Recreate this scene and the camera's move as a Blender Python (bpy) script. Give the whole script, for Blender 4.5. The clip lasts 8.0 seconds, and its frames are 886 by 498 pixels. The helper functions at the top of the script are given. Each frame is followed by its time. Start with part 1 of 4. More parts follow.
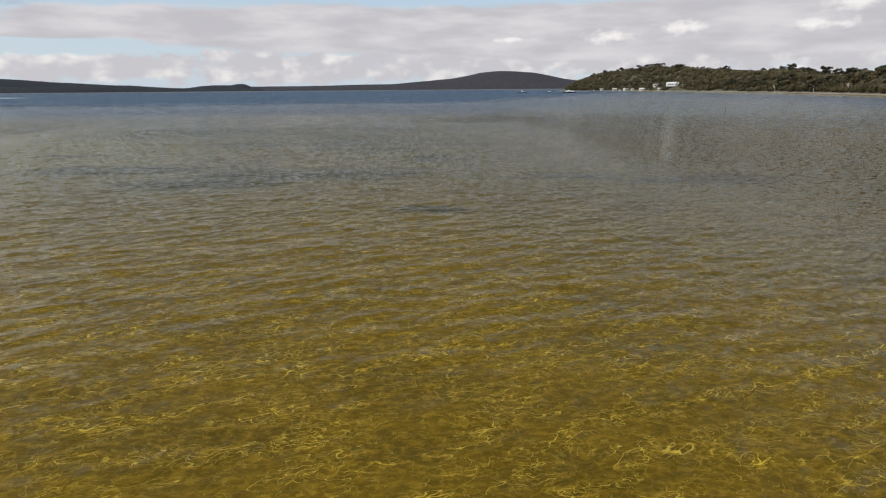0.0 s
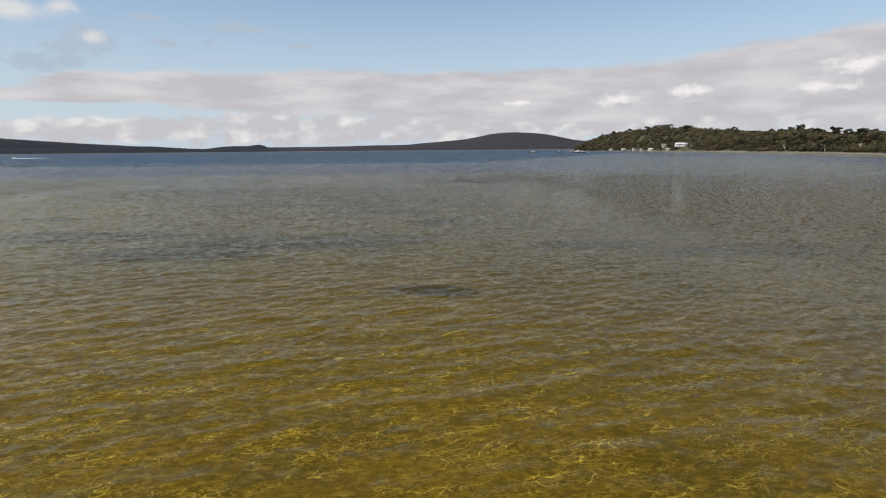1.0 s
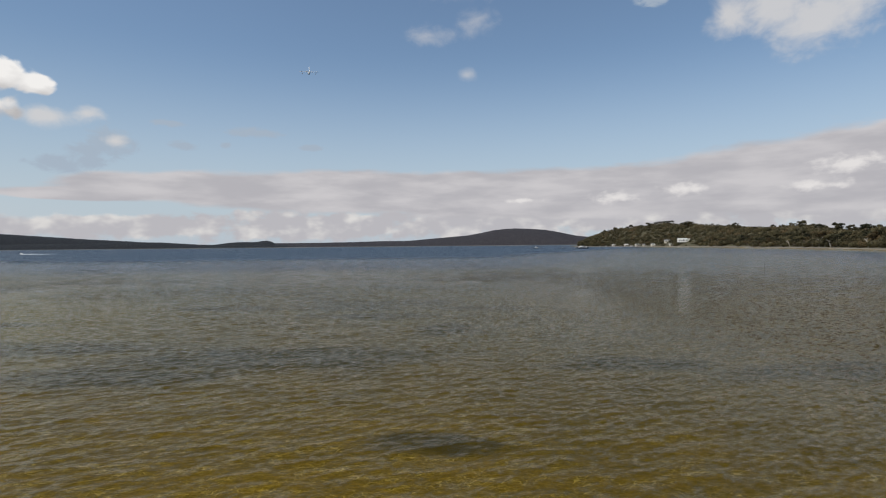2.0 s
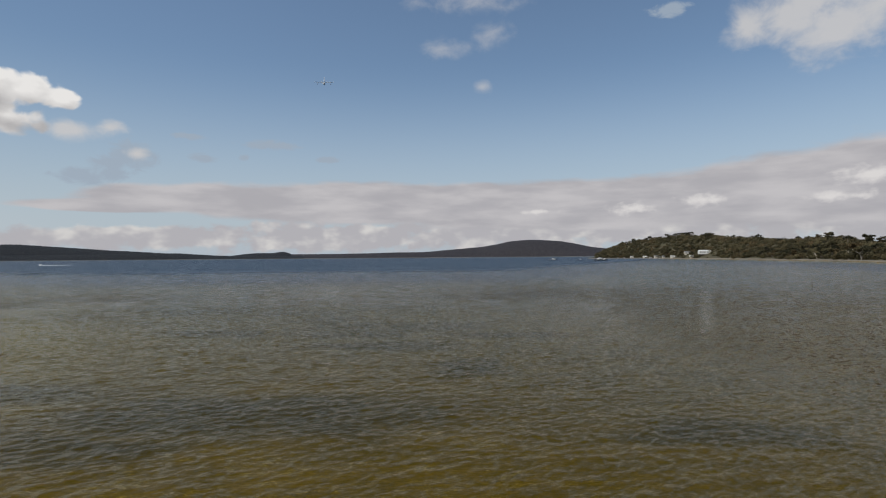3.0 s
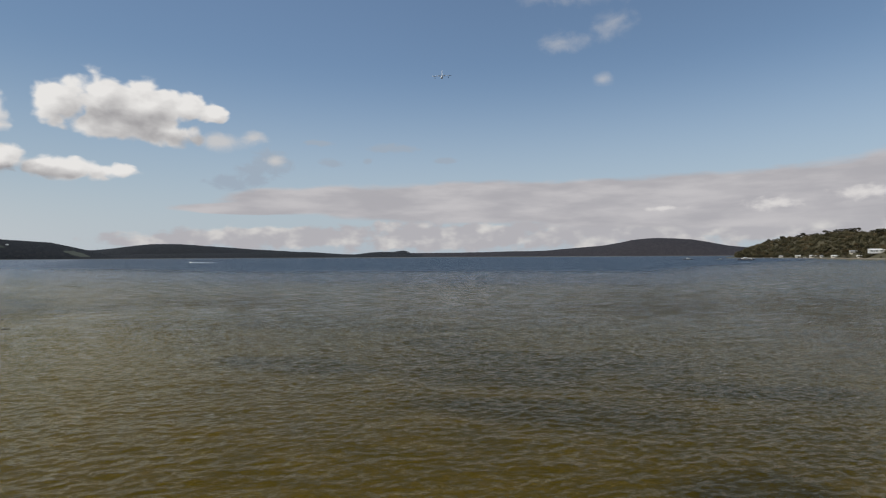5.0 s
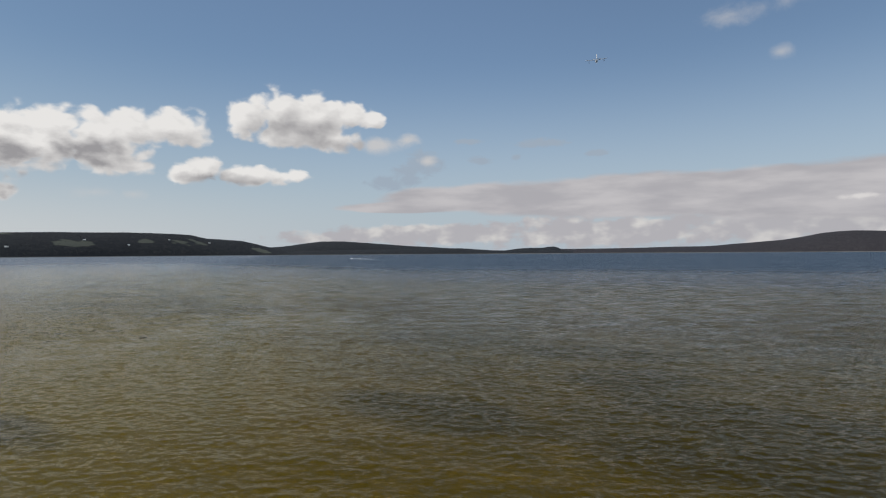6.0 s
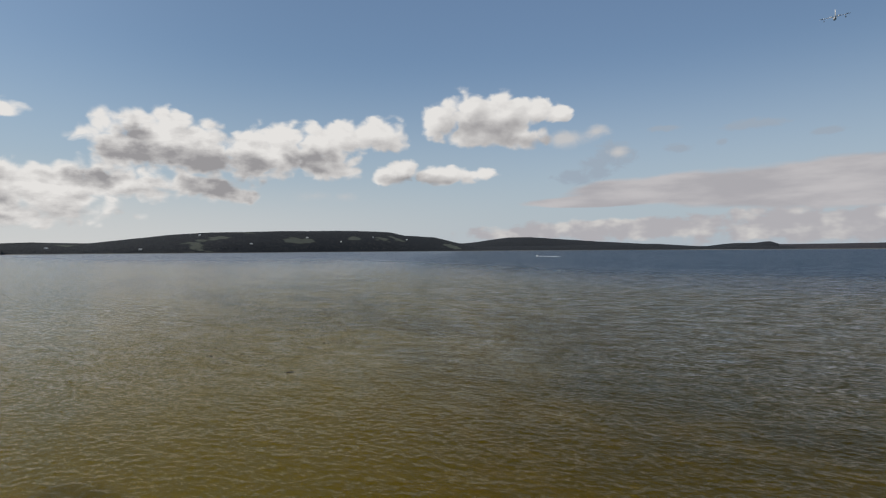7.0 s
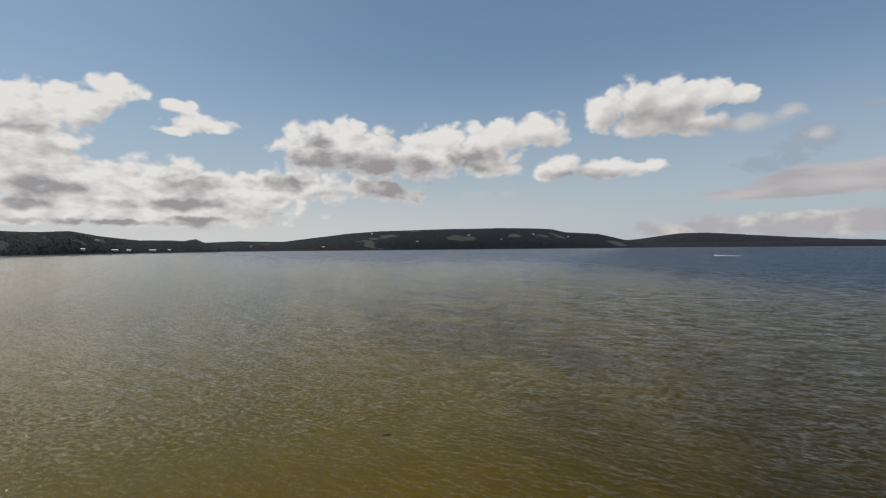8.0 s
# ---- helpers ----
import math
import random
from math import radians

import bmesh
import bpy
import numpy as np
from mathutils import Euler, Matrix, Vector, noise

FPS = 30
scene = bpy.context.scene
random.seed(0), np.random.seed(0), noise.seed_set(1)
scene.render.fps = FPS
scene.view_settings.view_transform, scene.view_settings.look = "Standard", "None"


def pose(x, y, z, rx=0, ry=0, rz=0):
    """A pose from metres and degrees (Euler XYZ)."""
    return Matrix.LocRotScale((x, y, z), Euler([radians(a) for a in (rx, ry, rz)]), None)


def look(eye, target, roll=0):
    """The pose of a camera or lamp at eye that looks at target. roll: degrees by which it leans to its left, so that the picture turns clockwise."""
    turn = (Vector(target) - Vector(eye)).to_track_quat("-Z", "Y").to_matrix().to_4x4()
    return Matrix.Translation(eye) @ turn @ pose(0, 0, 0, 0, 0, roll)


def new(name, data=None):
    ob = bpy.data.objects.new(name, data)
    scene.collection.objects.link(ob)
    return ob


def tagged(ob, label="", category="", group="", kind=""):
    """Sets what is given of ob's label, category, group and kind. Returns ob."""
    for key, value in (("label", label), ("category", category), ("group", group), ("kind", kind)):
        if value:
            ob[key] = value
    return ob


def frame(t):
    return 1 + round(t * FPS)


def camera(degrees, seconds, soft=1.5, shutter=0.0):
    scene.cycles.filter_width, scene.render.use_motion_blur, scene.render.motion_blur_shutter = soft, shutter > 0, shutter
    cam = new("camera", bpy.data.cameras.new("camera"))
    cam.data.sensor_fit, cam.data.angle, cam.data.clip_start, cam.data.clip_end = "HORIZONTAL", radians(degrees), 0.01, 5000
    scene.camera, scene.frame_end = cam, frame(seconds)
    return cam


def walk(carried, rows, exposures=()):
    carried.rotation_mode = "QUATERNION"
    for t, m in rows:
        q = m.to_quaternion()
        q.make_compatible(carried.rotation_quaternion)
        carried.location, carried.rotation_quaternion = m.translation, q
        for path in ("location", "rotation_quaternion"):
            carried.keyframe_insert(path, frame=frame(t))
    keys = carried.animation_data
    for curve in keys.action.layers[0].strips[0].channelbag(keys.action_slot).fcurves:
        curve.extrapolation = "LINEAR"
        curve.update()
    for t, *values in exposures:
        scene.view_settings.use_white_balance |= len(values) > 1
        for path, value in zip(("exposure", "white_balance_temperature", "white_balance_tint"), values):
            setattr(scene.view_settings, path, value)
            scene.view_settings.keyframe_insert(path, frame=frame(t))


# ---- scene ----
cam = camera(78.2, 8.0, soft=1.2)


def eye(x, y, z, yaw, pitch, roll):
    return pose(x, y, z, 90 + pitch, 0, yaw) @ pose(0, 0, 0, 0, 0, roll)


walk(cam, [
    (0.0, eye(0.00, 0.00, 4.59, -3.37, -16.32, -0.44)),
    (0.5, eye(0.28, 2.38, 4.54, -2.34, -15.19, -0.50)),
    (1.0, eye(0.55, 4.85, 4.48, -2.24, -10.30, -0.48)),
    (1.5, eye(0.77, 7.40, 4.45, -2.04, -3.15, -0.52)),
    (3.0, eye(0.54, 16.81, 5.00, -0.30, 0.84, -0.44)),
    (3.5, eye(0.54, 20.37, 5.00, 2.52, 0.91, -0.35)),
    (4.0, eye(0.29, 24.16, 5.02, 5.53, 0.89, -0.30)),
    (5.5, eye(-4.79, 36.68, 4.95, 18.30, 0.60, -0.32)),
    (6.0, eye(-6.54, 40.79, 5.49, 27.44, 0.46, -0.36)),
    (6.5, eye(-8.48, 44.58, 6.35, 35.61, 0.37, -0.34)),
    (7.0, eye(-10.57, 48.02, 7.33, 46.88, 0.11, -0.34)),
    (7.5, eye(-12.70, 51.20, 8.39, 56.09, -0.05, -0.44)),
    (8.0, eye(-14.91, 54.10, 9.47, 63.65, -0.12, -0.44)),
], exposures=[(0.0, 0.1, 6500, 10), (1.0, 0.06, 6500, 10), (3.0, -0.3, 6500, 10), (6.0, -0.3, 6500, 10), (8.0, -0.38, 6580, 10)])

# ---------------------------------------------------------------- node helper


class Graph:
    """Short hand for node trees: every method returns an output socket."""

    def __init__(self, tree):
        self.tree = tree
        tree.nodes.clear()

    def node(self, kind, inputs=None, **props):
        n = self.tree.nodes.new(kind)
        for k, v in props.items():
            setattr(n, k, v)
        for k, v in (inputs or {}).items():
            self.put(n.inputs[k], v)
        return n

    def put(self, socket, v):
        if isinstance(v, bpy.types.NodeSocket):
            self.tree.links.new(v, socket)
        elif isinstance(v, (tuple, list)) and socket.type == "RGBA" and len(v) == 3:
            socket.default_value = (*v, 1)
        else:
            socket.default_value = v

    def math(self, op, a, b=0.0, c=0.0, clamp=False):
        n = self.node("ShaderNodeMath", {0: a, 1: b, 2: c}, operation=op, use_clamp=clamp)
        return n.outputs[0]

    def vec(self, op, a, b=(0, 0, 0), c=(0, 0, 0), out=0):
        n = self.node("ShaderNodeVectorMath", {0: a, 1: b}, operation=op)
        if op == "MULTIPLY_ADD":
            self.put(n.inputs[2], c)
        return n.outputs[out]

    def mix(self, f, a, b, blend="MIX"):
        n = self.node("ShaderNodeMix", data_type="RGBA", blend_type=blend)
        self.put(n.inputs[0], f), self.put(n.inputs[6], a), self.put(n.inputs[7], b)
        return n.outputs[2]

    def remap(self, v, a, b, c=0.0, d=1.0, smooth=True):
        n = self.node("ShaderNodeMapRange", {0: v, 1: a, 2: b, 3: c, 4: d})
        n.interpolation_type = "SMOOTHSTEP" if smooth else "LINEAR"
        return n.outputs[0]

    def noise(self, vector, scale, detail=4.0, rough=0.55, distort=0.0):
        n = self.node("ShaderNodeTexNoise", {"Vector": vector, "Scale": scale, "Detail": detail,
                                             "Roughness": rough, "Distortion": distort})
        return n.outputs[0]

    def noise_colour(self, vector, scale, detail=2.0):
        return self.node("ShaderNodeTexNoise", {"Vector": vector, "Scale": scale, "Detail": detail}).outputs[1]

    def place(self):
        return self.node("ShaderNodeNewGeometry").outputs["Position"]

    def object_place(self):
        return self.node("ShaderNodeTexCoord").outputs["Object"]

    def split(self, v):
        return self.node("ShaderNodeSeparateXYZ", {0: v}).outputs

    def join(self, x, y, z=0.0):
        return self.node("ShaderNodeCombineXYZ", {0: x, 1: y, 2: z}).outputs[0]

    def bump(self, height, strength, distance, normal=None):
        n = self.node("ShaderNodeBump", {"Height": height, "Strength": strength, "Distance": distance})
        if normal is not None:
            self.put(n.inputs["Normal"], normal)
        return n.outputs[0]

    def blend(self, f, a, b):
        return self.node("ShaderNodeMixShader", {0: f, 1: a, 2: b}).outputs[0]

    def surface(self, shader):
        self.node("ShaderNodeOutputMaterial", {0: shader})

    def principled(self, colour, rough, **extra):
        ins = {"Base Color": colour, "Roughness": rough}
        ins.update({k.replace("_", " "): v for k, v in extra.items()})
        return self.node("ShaderNodeBsdfPrincipled", ins).outputs[0]


# ---------------------------------------------------------------- sky, clouds, sun
# The sun stands about a right angle to the left of the first heading (+y), well over 50 degrees up.
SUN_LEFT, SUN_UP = 115.0, 51.0
sa, se = radians(SUN_LEFT), radians(SUN_UP)
sun_way = Vector((-math.sin(sa) * math.cos(se), math.cos(sa) * math.cos(se), math.sin(se)))

# clouds as (degrees left of +y, degrees up, half width, half height)
CUMULUS_WEST = [(101.6, 10.6, 4.1, 3.2), (98.9, 12.8, 4.0, 1.6), (94.5, 14.6, 2.2, 1.1), (96.2, 13.0, 2.1, 1.2), (101.2, 7.2, 3.7, 2.8),
                (98.5, 9.6, 1.4, 1.2), (95.7, 6.2, 4.7, 2.2), (89.8, 6.0, 6.2, 2.6), (82.7, 5.7, 5.8, 2.1), (77.2, 6.1, 2.8, 1.4),
                (98.2, 3.6, 7.3, 1.2), (88.8, 3.6, 9.7, 1.2), (89.3, 13.6, 1.6, 0.6), (87.5, 12.2, 2.7, 0.8), (90.0, 11.4, 1.5, 0.5)]
CUMULUS_MID = [(70.5, 9.4, 5.0, 1.6), (64.0, 9.8, 5.0, 1.6), (56.5, 11.6, 3.5, 1.3), (77.5, 9.8, 3.1, 2.8), (73.8, 10.7, 2.9, 2.7), (70.9, 9.9, 3.5, 2.6), (66.2, 9.9, 4.1, 2.3), (63.2, 11.1, 3.3, 1.8),
               (59.1, 11.3, 2.7, 1.8), (57.3, 12.1, 2.1, 1.2), (53.2, 12.2, 2.9, 1.6), (59.1, 9.0, 3.5, 1.4), (70.9, 6.4, 3.5, 1.3),
               (68.6, 5.9, 2.7, 1.1)]
CUMULUS_EAST = [(47.5, 13.2, 2.2, 1.6), (44.4, 14.3, 2.4, 2.1), (40.6, 13.8, 3.6, 2.2), (37.5, 13.9, 2.8, 1.6), (34.8, 13.6, 1.6, 0.8),
                (43.5, 11.6, 4.4, 1.3), (38.5, 11.8, 3.2, 1.4),
                (52.4, 7.7, 2.6, 1.2), (51.0, 8.4, 1.6, 1.2), (46.5, 7.8, 4.0, 1.0), (42.6, 7.9, 1.6, 0.6)]
# the grey undersides of the cumulus
SHADED = [(76.1, 9.2, 4.2, 1.2), (69.1, 8.8, 4.7, 1.2), (69.2, 6.0, 4.4, 1.2), (88.8, 6.3, 3.2, 1.1), (99.7, 5.5, 2.9, 1.0),
          (89.3, 4.3, 4.8, 0.6), (101.6, 3.9, 2.2, 0.7), (80.0, 6.3, 3.0, 0.8), (60.3, 9.0, 2.4, 1.2), (41.8, 12.4, 4.6, 1.3),
          (36.8, 11.2, 2.8, 0.8), (49.3, 7.4, 5.0, 0.5), (76.6, 10.6, 2.3, 0.8), (94.8, 2.5, 6.5, 0.3), (101.2, 10.2, 2.2, 0.6),
          (87.9, 2.9, 3.0, 0.3)]
HIGH_PUFFS = [(-2.8, 25.3, 5.3, 1.2), (-0.7, 21.1, 2.6, 0.9), (-5.8, 22.3, 1.9, 1.3), (-4.6, 17.3, 1.0, 0.55),
              (60.3, 5.6, 2.0, 0.6), (57.0, 5.6, 1.1, 0.45)]
CORNER = [(-35.5, 21.6, 6.5, 3.6), (-38.0, 20.5, 6.0, 3.2), (-33.0, 20.4, 5.2, 3.0), (-36.8, 18.8, 5.0, 3.4), (-30.0, 20.0, 2.6, 2.0),
          (34.0, 11.2, 2.6, 1.1), (31.2, 11.7, 1.6, 0.9), (29.0, 9.6, 1.4, 0.7)]
BANK = [(31.5, 4.8, 6.8, 0.6), (23.2, 5.7, 11.4, 1.4), (7.5, 5.6, 18.8, 2.2), (-10.1, 5.2, 18.1, 2.6),
        (-25.7, 5.4, 14.7, 2.7), (-36.3, 5.9, 13.3, 3.3), (-55.0, 7.0, 22.0, 4.5)]
LOW_ROW = [(38.7, 1.7, 6.2, 0.8), (27.7, 2.0, 11.6, 1.3), (10.4, 2.1, 17.0, 1.7), (-7.3, 2.4, 14.7, 1.9),
           (-23.3, 2.6, 12.5, 1.8), (-38.0, 2.8, 14.0, 1.8)]
LENSES = [(-26.0, 5.2, 2.6, 0.8), (-19.5, 4.7, 3.2, 0.7), (-38.5, 6.6, 3.5, 0.9), (-36.5, 5.0, 3.0, 0.6), (-10.0, 4.6, 2.5, 0.35)]
WISPS = [(29.4, 9.4, 1.8, 1.2), (31.2, 8.6, 1.3, 0.6), (33.2, 7.3, 2.0, 0.6), (31.0, 7.7, 1.5, 0.6),
         (23.4, 9.6, 1.1, 0.4), (17.0, 11.2, 2.5, 0.4), (11.5, 10.0, 1.0, 0.3),
         (24.8, 11.6, 1.4, 0.3), (19.8, 9.9, 0.5, 0.3), (-23.1, 22.7, 1.5, 0.6)]

ALL_CUMULUS = [(a, e - 0.3, w * 1.22, h * 1.16) for a, e, w, h in CUMULUS_WEST + CUMULUS_MID] + [(a, e, w * 1.05, h * 1.05) for a, e, w, h in CUMULUS_EAST]

world = bpy.data.worlds.new("world")
scene.world = world
world.use_nodes = True
g = Graph(world.node_tree)
direction = g.node("ShaderNodeTexCoord").outputs["Generated"]
dx, dy, dz = g.split(direction)
left = g.math("MULTIPLY", g.math("ARCTAN2", g.math("MULTIPLY", dx, -1.0), dy), 57.29578)
up = g.math("MULTIPLY", g.math("ARCSINE", dz), 57.29578)
spot = g.join(left, up)


def blobs(p, rows):
    """How deep p lies inside the nearest of the ellipses: 1 at a centre, 0 on the rim."""
    best = None
    for a, e, w, h in rows:
        q = g.vec("MULTIPLY_ADD", p, (1 / w, 1 / h, 1), (-a / w, -e / h, 0))
        d = g.vec("LENGTH", q, out=1)
        best = d if best is None else g.node("ShaderNodeMath", {0: best, 1: d, 2: 0.5}, operation="SMOOTH_MIN").outputs[0]
    return g.math("SUBTRACT", 1.0, best)


def billows(p):
    """Rounded cauliflower relief on the cumulus."""
    q = g.vec("MULTIPLY", p, (1.0, 1.3, 1.0))
    q = g.vec("MULTIPLY_ADD", g.noise_colour(q, 0.35, 2.0), (1.6, 1.6, 0.0), q)
    n = g.math("MULTIPLY", g.math("SUBTRACT", g.noise(q, 0.20, 4.0, 0.55), 0.50), 0.9)
    for scale, amount in ((0.42, 0.80), (1.0, 0.32)):
        v = g.node("ShaderNodeTexVoronoi", {"Vector": q, "Scale": scale, "Smoothness": 0.35}, feature="SMOOTH_F1", voronoi_dimensions="2D").outputs[0]
        n = g.math("MULTIPLY_ADD", g.math("SUBTRACT", 0.42, v), amount, n)
    return g.math("MULTIPLY_ADD", g.math("SUBTRACT", g.noise(q, 1.6, 4.0, 0.6), 0.5), 0.26, n)


def cumulus(p):
    return g.math("ADD", blobs(p, ALL_CUMULUS), billows(p))


here = cumulus(spot)
relief = g.math("SUBTRACT", here, cumulus(g.vec("ADD", spot, (0.55, 0.75, 0.0))))
belly = g.math("SUBTRACT", blobs(spot, ALL_CUMULUS), blobs(g.vec("ADD", spot, (0.6, 2.2, 0.0)), ALL_CUMULUS))
rim = g.remap(here, 0.75, 0.0)
cum_alpha = g.math("MULTIPLY", g.remap(here, -0.06, 0.40), g.remap(blobs(spot, ALL_CUMULUS), -0.20, 0.02))
under = g.math("ADD", blobs(g.vec("MULTIPLY_ADD", g.noise_colour(spot, 0.7, 4.0), (1.6, 1.0, 0.0), g.vec("ADD", spot, (-0.8, -0.5, 0.0))), SHADED), billows(spot))
grey = g.remap(under, -0.35, 0.75)
layers = g.math("MULTIPLY", g.math("SUBTRACT", g.noise(g.vec("MULTIPLY", spot, (0.55, 1.1, 1.0)), 0.7, 6.0, 0.55), 0.5), g.remap(left, 45.0, 80.0, 0.7, 2.0))
base_lit = g.math("ADD", g.remap(left, 45.0, 85.0, 0.62, 0.76), layers)
cum_lit = g.math("ADD", g.math("MULTIPLY_ADD", relief, 0.40, base_lit), g.math("MULTIPLY_ADD", rim, 0.16, g.math("MULTIPLY_ADD", belly, 0.20, g.math("MULTIPLY", grey, g.remap(left, 38.0, 62.0, -0.36, -0.76)))), clamp=True)
cum_colour = g.mix(cum_lit, (0.44, 0.43, 0.445), (1.09, 1.07, 1.045))

long_spot = g.vec("MULTIPLY", spot, (0.28, 1.0, 1.0))
long_noise = g.math("MULTIPLY", g.math("SUBTRACT", g.noise(long_spot, 0.55, 7.0, 0.55, 0.2), 0.5), 0.65)
bank_d = g.math("ADD", blobs(spot, BANK), long_noise)
bank_alpha = g.remap(bank_d, -0.10, 0.16)
bank_lit = g.remap(g.noise(g.vec("MULTIPLY", spot, (0.22, 1.0, 1.0)), 0.6, 5.0, 0.5), 0.34, 0.70)
lens = g.remap(g.math("ADD", blobs(spot, LENSES), g.math("MULTIPLY", g.math("SUBTRACT", g.noise(g.vec("MULTIPLY", spot, (0.6, 1.0, 1.0)), 1.1, 5.0), 0.5), 2.4)), 0.0, 1.0)
bank_colour = g.mix(lens, g.mix(bank_lit, (0.56, 0.55, 0.585), (0.73, 0.71, 0.73)), (0.94, 0.91, 0.90))
low_d = g.math("ADD", blobs(spot, LOW_ROW), g.math("MULTIPLY", g.math("SUBTRACT", g.noise(g.vec("MULTIPLY", spot, (0.55, 1.0, 1.0)), 0.7, 6.0), 0.5), 2.2))
low_alpha = g.remap(low_d, -0.1, 0.4)
low_lit = g.remap(g.noise(g.vec("MULTIPLY", spot, (0.55, 0.9, 1.0)), 0.55, 3.0, 0.5), 0.46, 0.72)
low_colour = g.mix(low_lit, (0.60, 0.59, 0.625), (0.88, 0.86, 0.84))
wisp_noise = g.math("MULTIPLY", g.math("SUBTRACT", g.noise(g.vec("MULTIPLY", spot, (0.7, 1.3, 1.0)), 0.75, 7.0, 0.65, 0.6), 0.48), 2.6)
wisp_alpha = g.math("MULTIPLY", g.remap(g.math("ADD", blobs(spot, WISPS), wisp_noise), -0.35, 0.5), 0.85)
puff_noise = g.math("MULTIPLY", g.math("SUBTRACT", g.noise(g.vec("MULTIPLY", spot, (0.8, 1.1, 1.0)), 0.42, 6.0, 0.58, 0.3), 0.5), 3.0)
puff_alpha = g.math("MAXIMUM", g.math("MULTIPLY", g.remap(g.math("ADD", blobs(spot, HIGH_PUFFS), puff_noise), -0.3, 1.6), 0.55),
                    g.math("MULTIPLY", g.remap(g.math("MULTIPLY_ADD", puff_noise, 0.6, blobs(spot, CORNER)), -0.05, 0.9), 0.85))
# broken cloud over the rest of the sky, behind and above the view
around = g.noise(g.vec("MULTIPLY", direction, (1.0, 1.0, 2.0)), 2.6, 7.0, 0.55)
beyond = g.math("MAXIMUM", g.remap(left, 104.0, 114.0), g.remap(left, -48.0, -60.0))
around_alpha = g.math("MULTIPLY", g.remap(around, 0.50, 0.62), beyond)

sky = g.node("ShaderNodeTexSky", sky_type="NISHITA", sun_disc=False, sun_elevation=radians(SUN_UP),
             sun_rotation=radians(-SUN_LEFT), altitude=10.0, air_density=1.0, dust_density=0.6, ozone_density=1.4)
CLOUD = 9.0
haze = g.remap(up, 20.0, -1.0, 0.0, 0.9)
glare = g.math("MULTIPLY", g.remap(up, 9.0, 0.0, 0.0, 0.8), g.remap(left, 22.0, 90.0))
colour = g.mix(haze, g.mix(g.remap(left, 15.0, 75.0), g.vec("MULTIPLY", sky.outputs[0], (1.24, 1.27, 1.25)), g.vec("MULTIPLY", sky.outputs[0], (0.84, 0.91, 0.91))), (5.15, 6.0, 6.95))
colour = g.mix(glare, colour, (8.2, 8.2, 8.0))
# white aureole round the sun
near_sun = g.vec("DOT_PRODUCT", direction, tuple(sun_way), out=1)
colour = g.mix(g.remap(near_sun, math.cos(radians(28.0)), math.cos(radians(5.0))), colour, (21.0, 20.0, 18.5))
for alpha, shade in ((around_alpha, (0.7, 0.7, 0.71)), (low_alpha, low_colour), (bank_alpha, bank_colour),
                     (wisp_alpha, (0.46, 0.55, 0.66)), (puff_alpha, (0.80, 0.785, 0.78)), (cum_alpha, cum_colour)):
    bright = g.vec("MULTIPLY", shade, (CLOUD, CLOUD, CLOUD)) if isinstance(shade, bpy.types.NodeSocket) else tuple(CLOUD * c for c in shade)
    colour = g.mix(alpha, colour, bright)
back = g.node("ShaderNodeBackground", {"Color": colour, "Strength": 0.1})
g.node("ShaderNodeOutputWorld", {0: back.outputs[0]})

sun_data = bpy.data.lights.new("sun", "SUN")
sun_data.energy, sun_data.angle, sun_data.color = 3.2, radians(0.6), (1.0, 0.95, 0.87)
sun = new("sun", sun_data)
sun.matrix_world = look(sun_way * 200, (0, 0, 0))

# ---------------------------------------------------------------- materials


def material(name):
    m = bpy.data.materials.new(name)
    m.use_nodes = True
    return m, Graph(m.node_tree)


def plain(name, colour, rough=0.6, metal=0.0, vary=0.15, scale=3.0, relief=0.0):
    """Paint, wood, metal: one colour with soft stains and fine grain."""
    m, g = material(name)
    p = g.object_place()
    n = g.math("ADD", g.math("MULTIPLY", g.noise(p, scale, 5.0), 0.6), g.math("MULTIPLY", g.noise(p, scale * 9, 3.0), 0.4))
    c = g.mix(g.remap(n, 0.3, 0.7), tuple(c * (1 - vary) for c in colour), tuple(min(1, c * (1 + vary)) for c in colour))
    extra = {}
    if relief:
        extra["Normal"] = g.bump(n, 0.5, relief)
    g.surface(g.principled(c, g.remap(n, 0.2, 0.8, rough * 0.85, min(1, rough * 1.15)), Metallic=metal, **extra))
    return m


# seagrass meadows: centre, half width, half depth
MEADOWS = [(-17, 60.5, 6.0, 2.4), (-6, 60, 5.5, 2.4), (5, 58.5, 5.0, 2.0), (-3, 53.8, 5.5, 1.9), (2, 46, 2.8, 2.2), (-6, 37.3, 8.5, 2.8),
           (-13, 33.8, 5.0, 2.0), (-21, 41, 8.0, 2.6), (1.2, 25, 2.0, 1.1), (10, 35, 4.5, 1.6), (18, 32.5, 5.0, 1.8), (-14, 77, 6.0, 2.8),
           (-11, 70, 4.0, 3.2), (-7, 66, 4.0, 2.2), (-30, 88, 13.0, 9.0), (-30, 51, 3.0, 1.6), (-25, 79, 8.0, 5.0),
           (-40, 99, 14.0, 8.0), (-3, 64, 8.0, 3.5)]


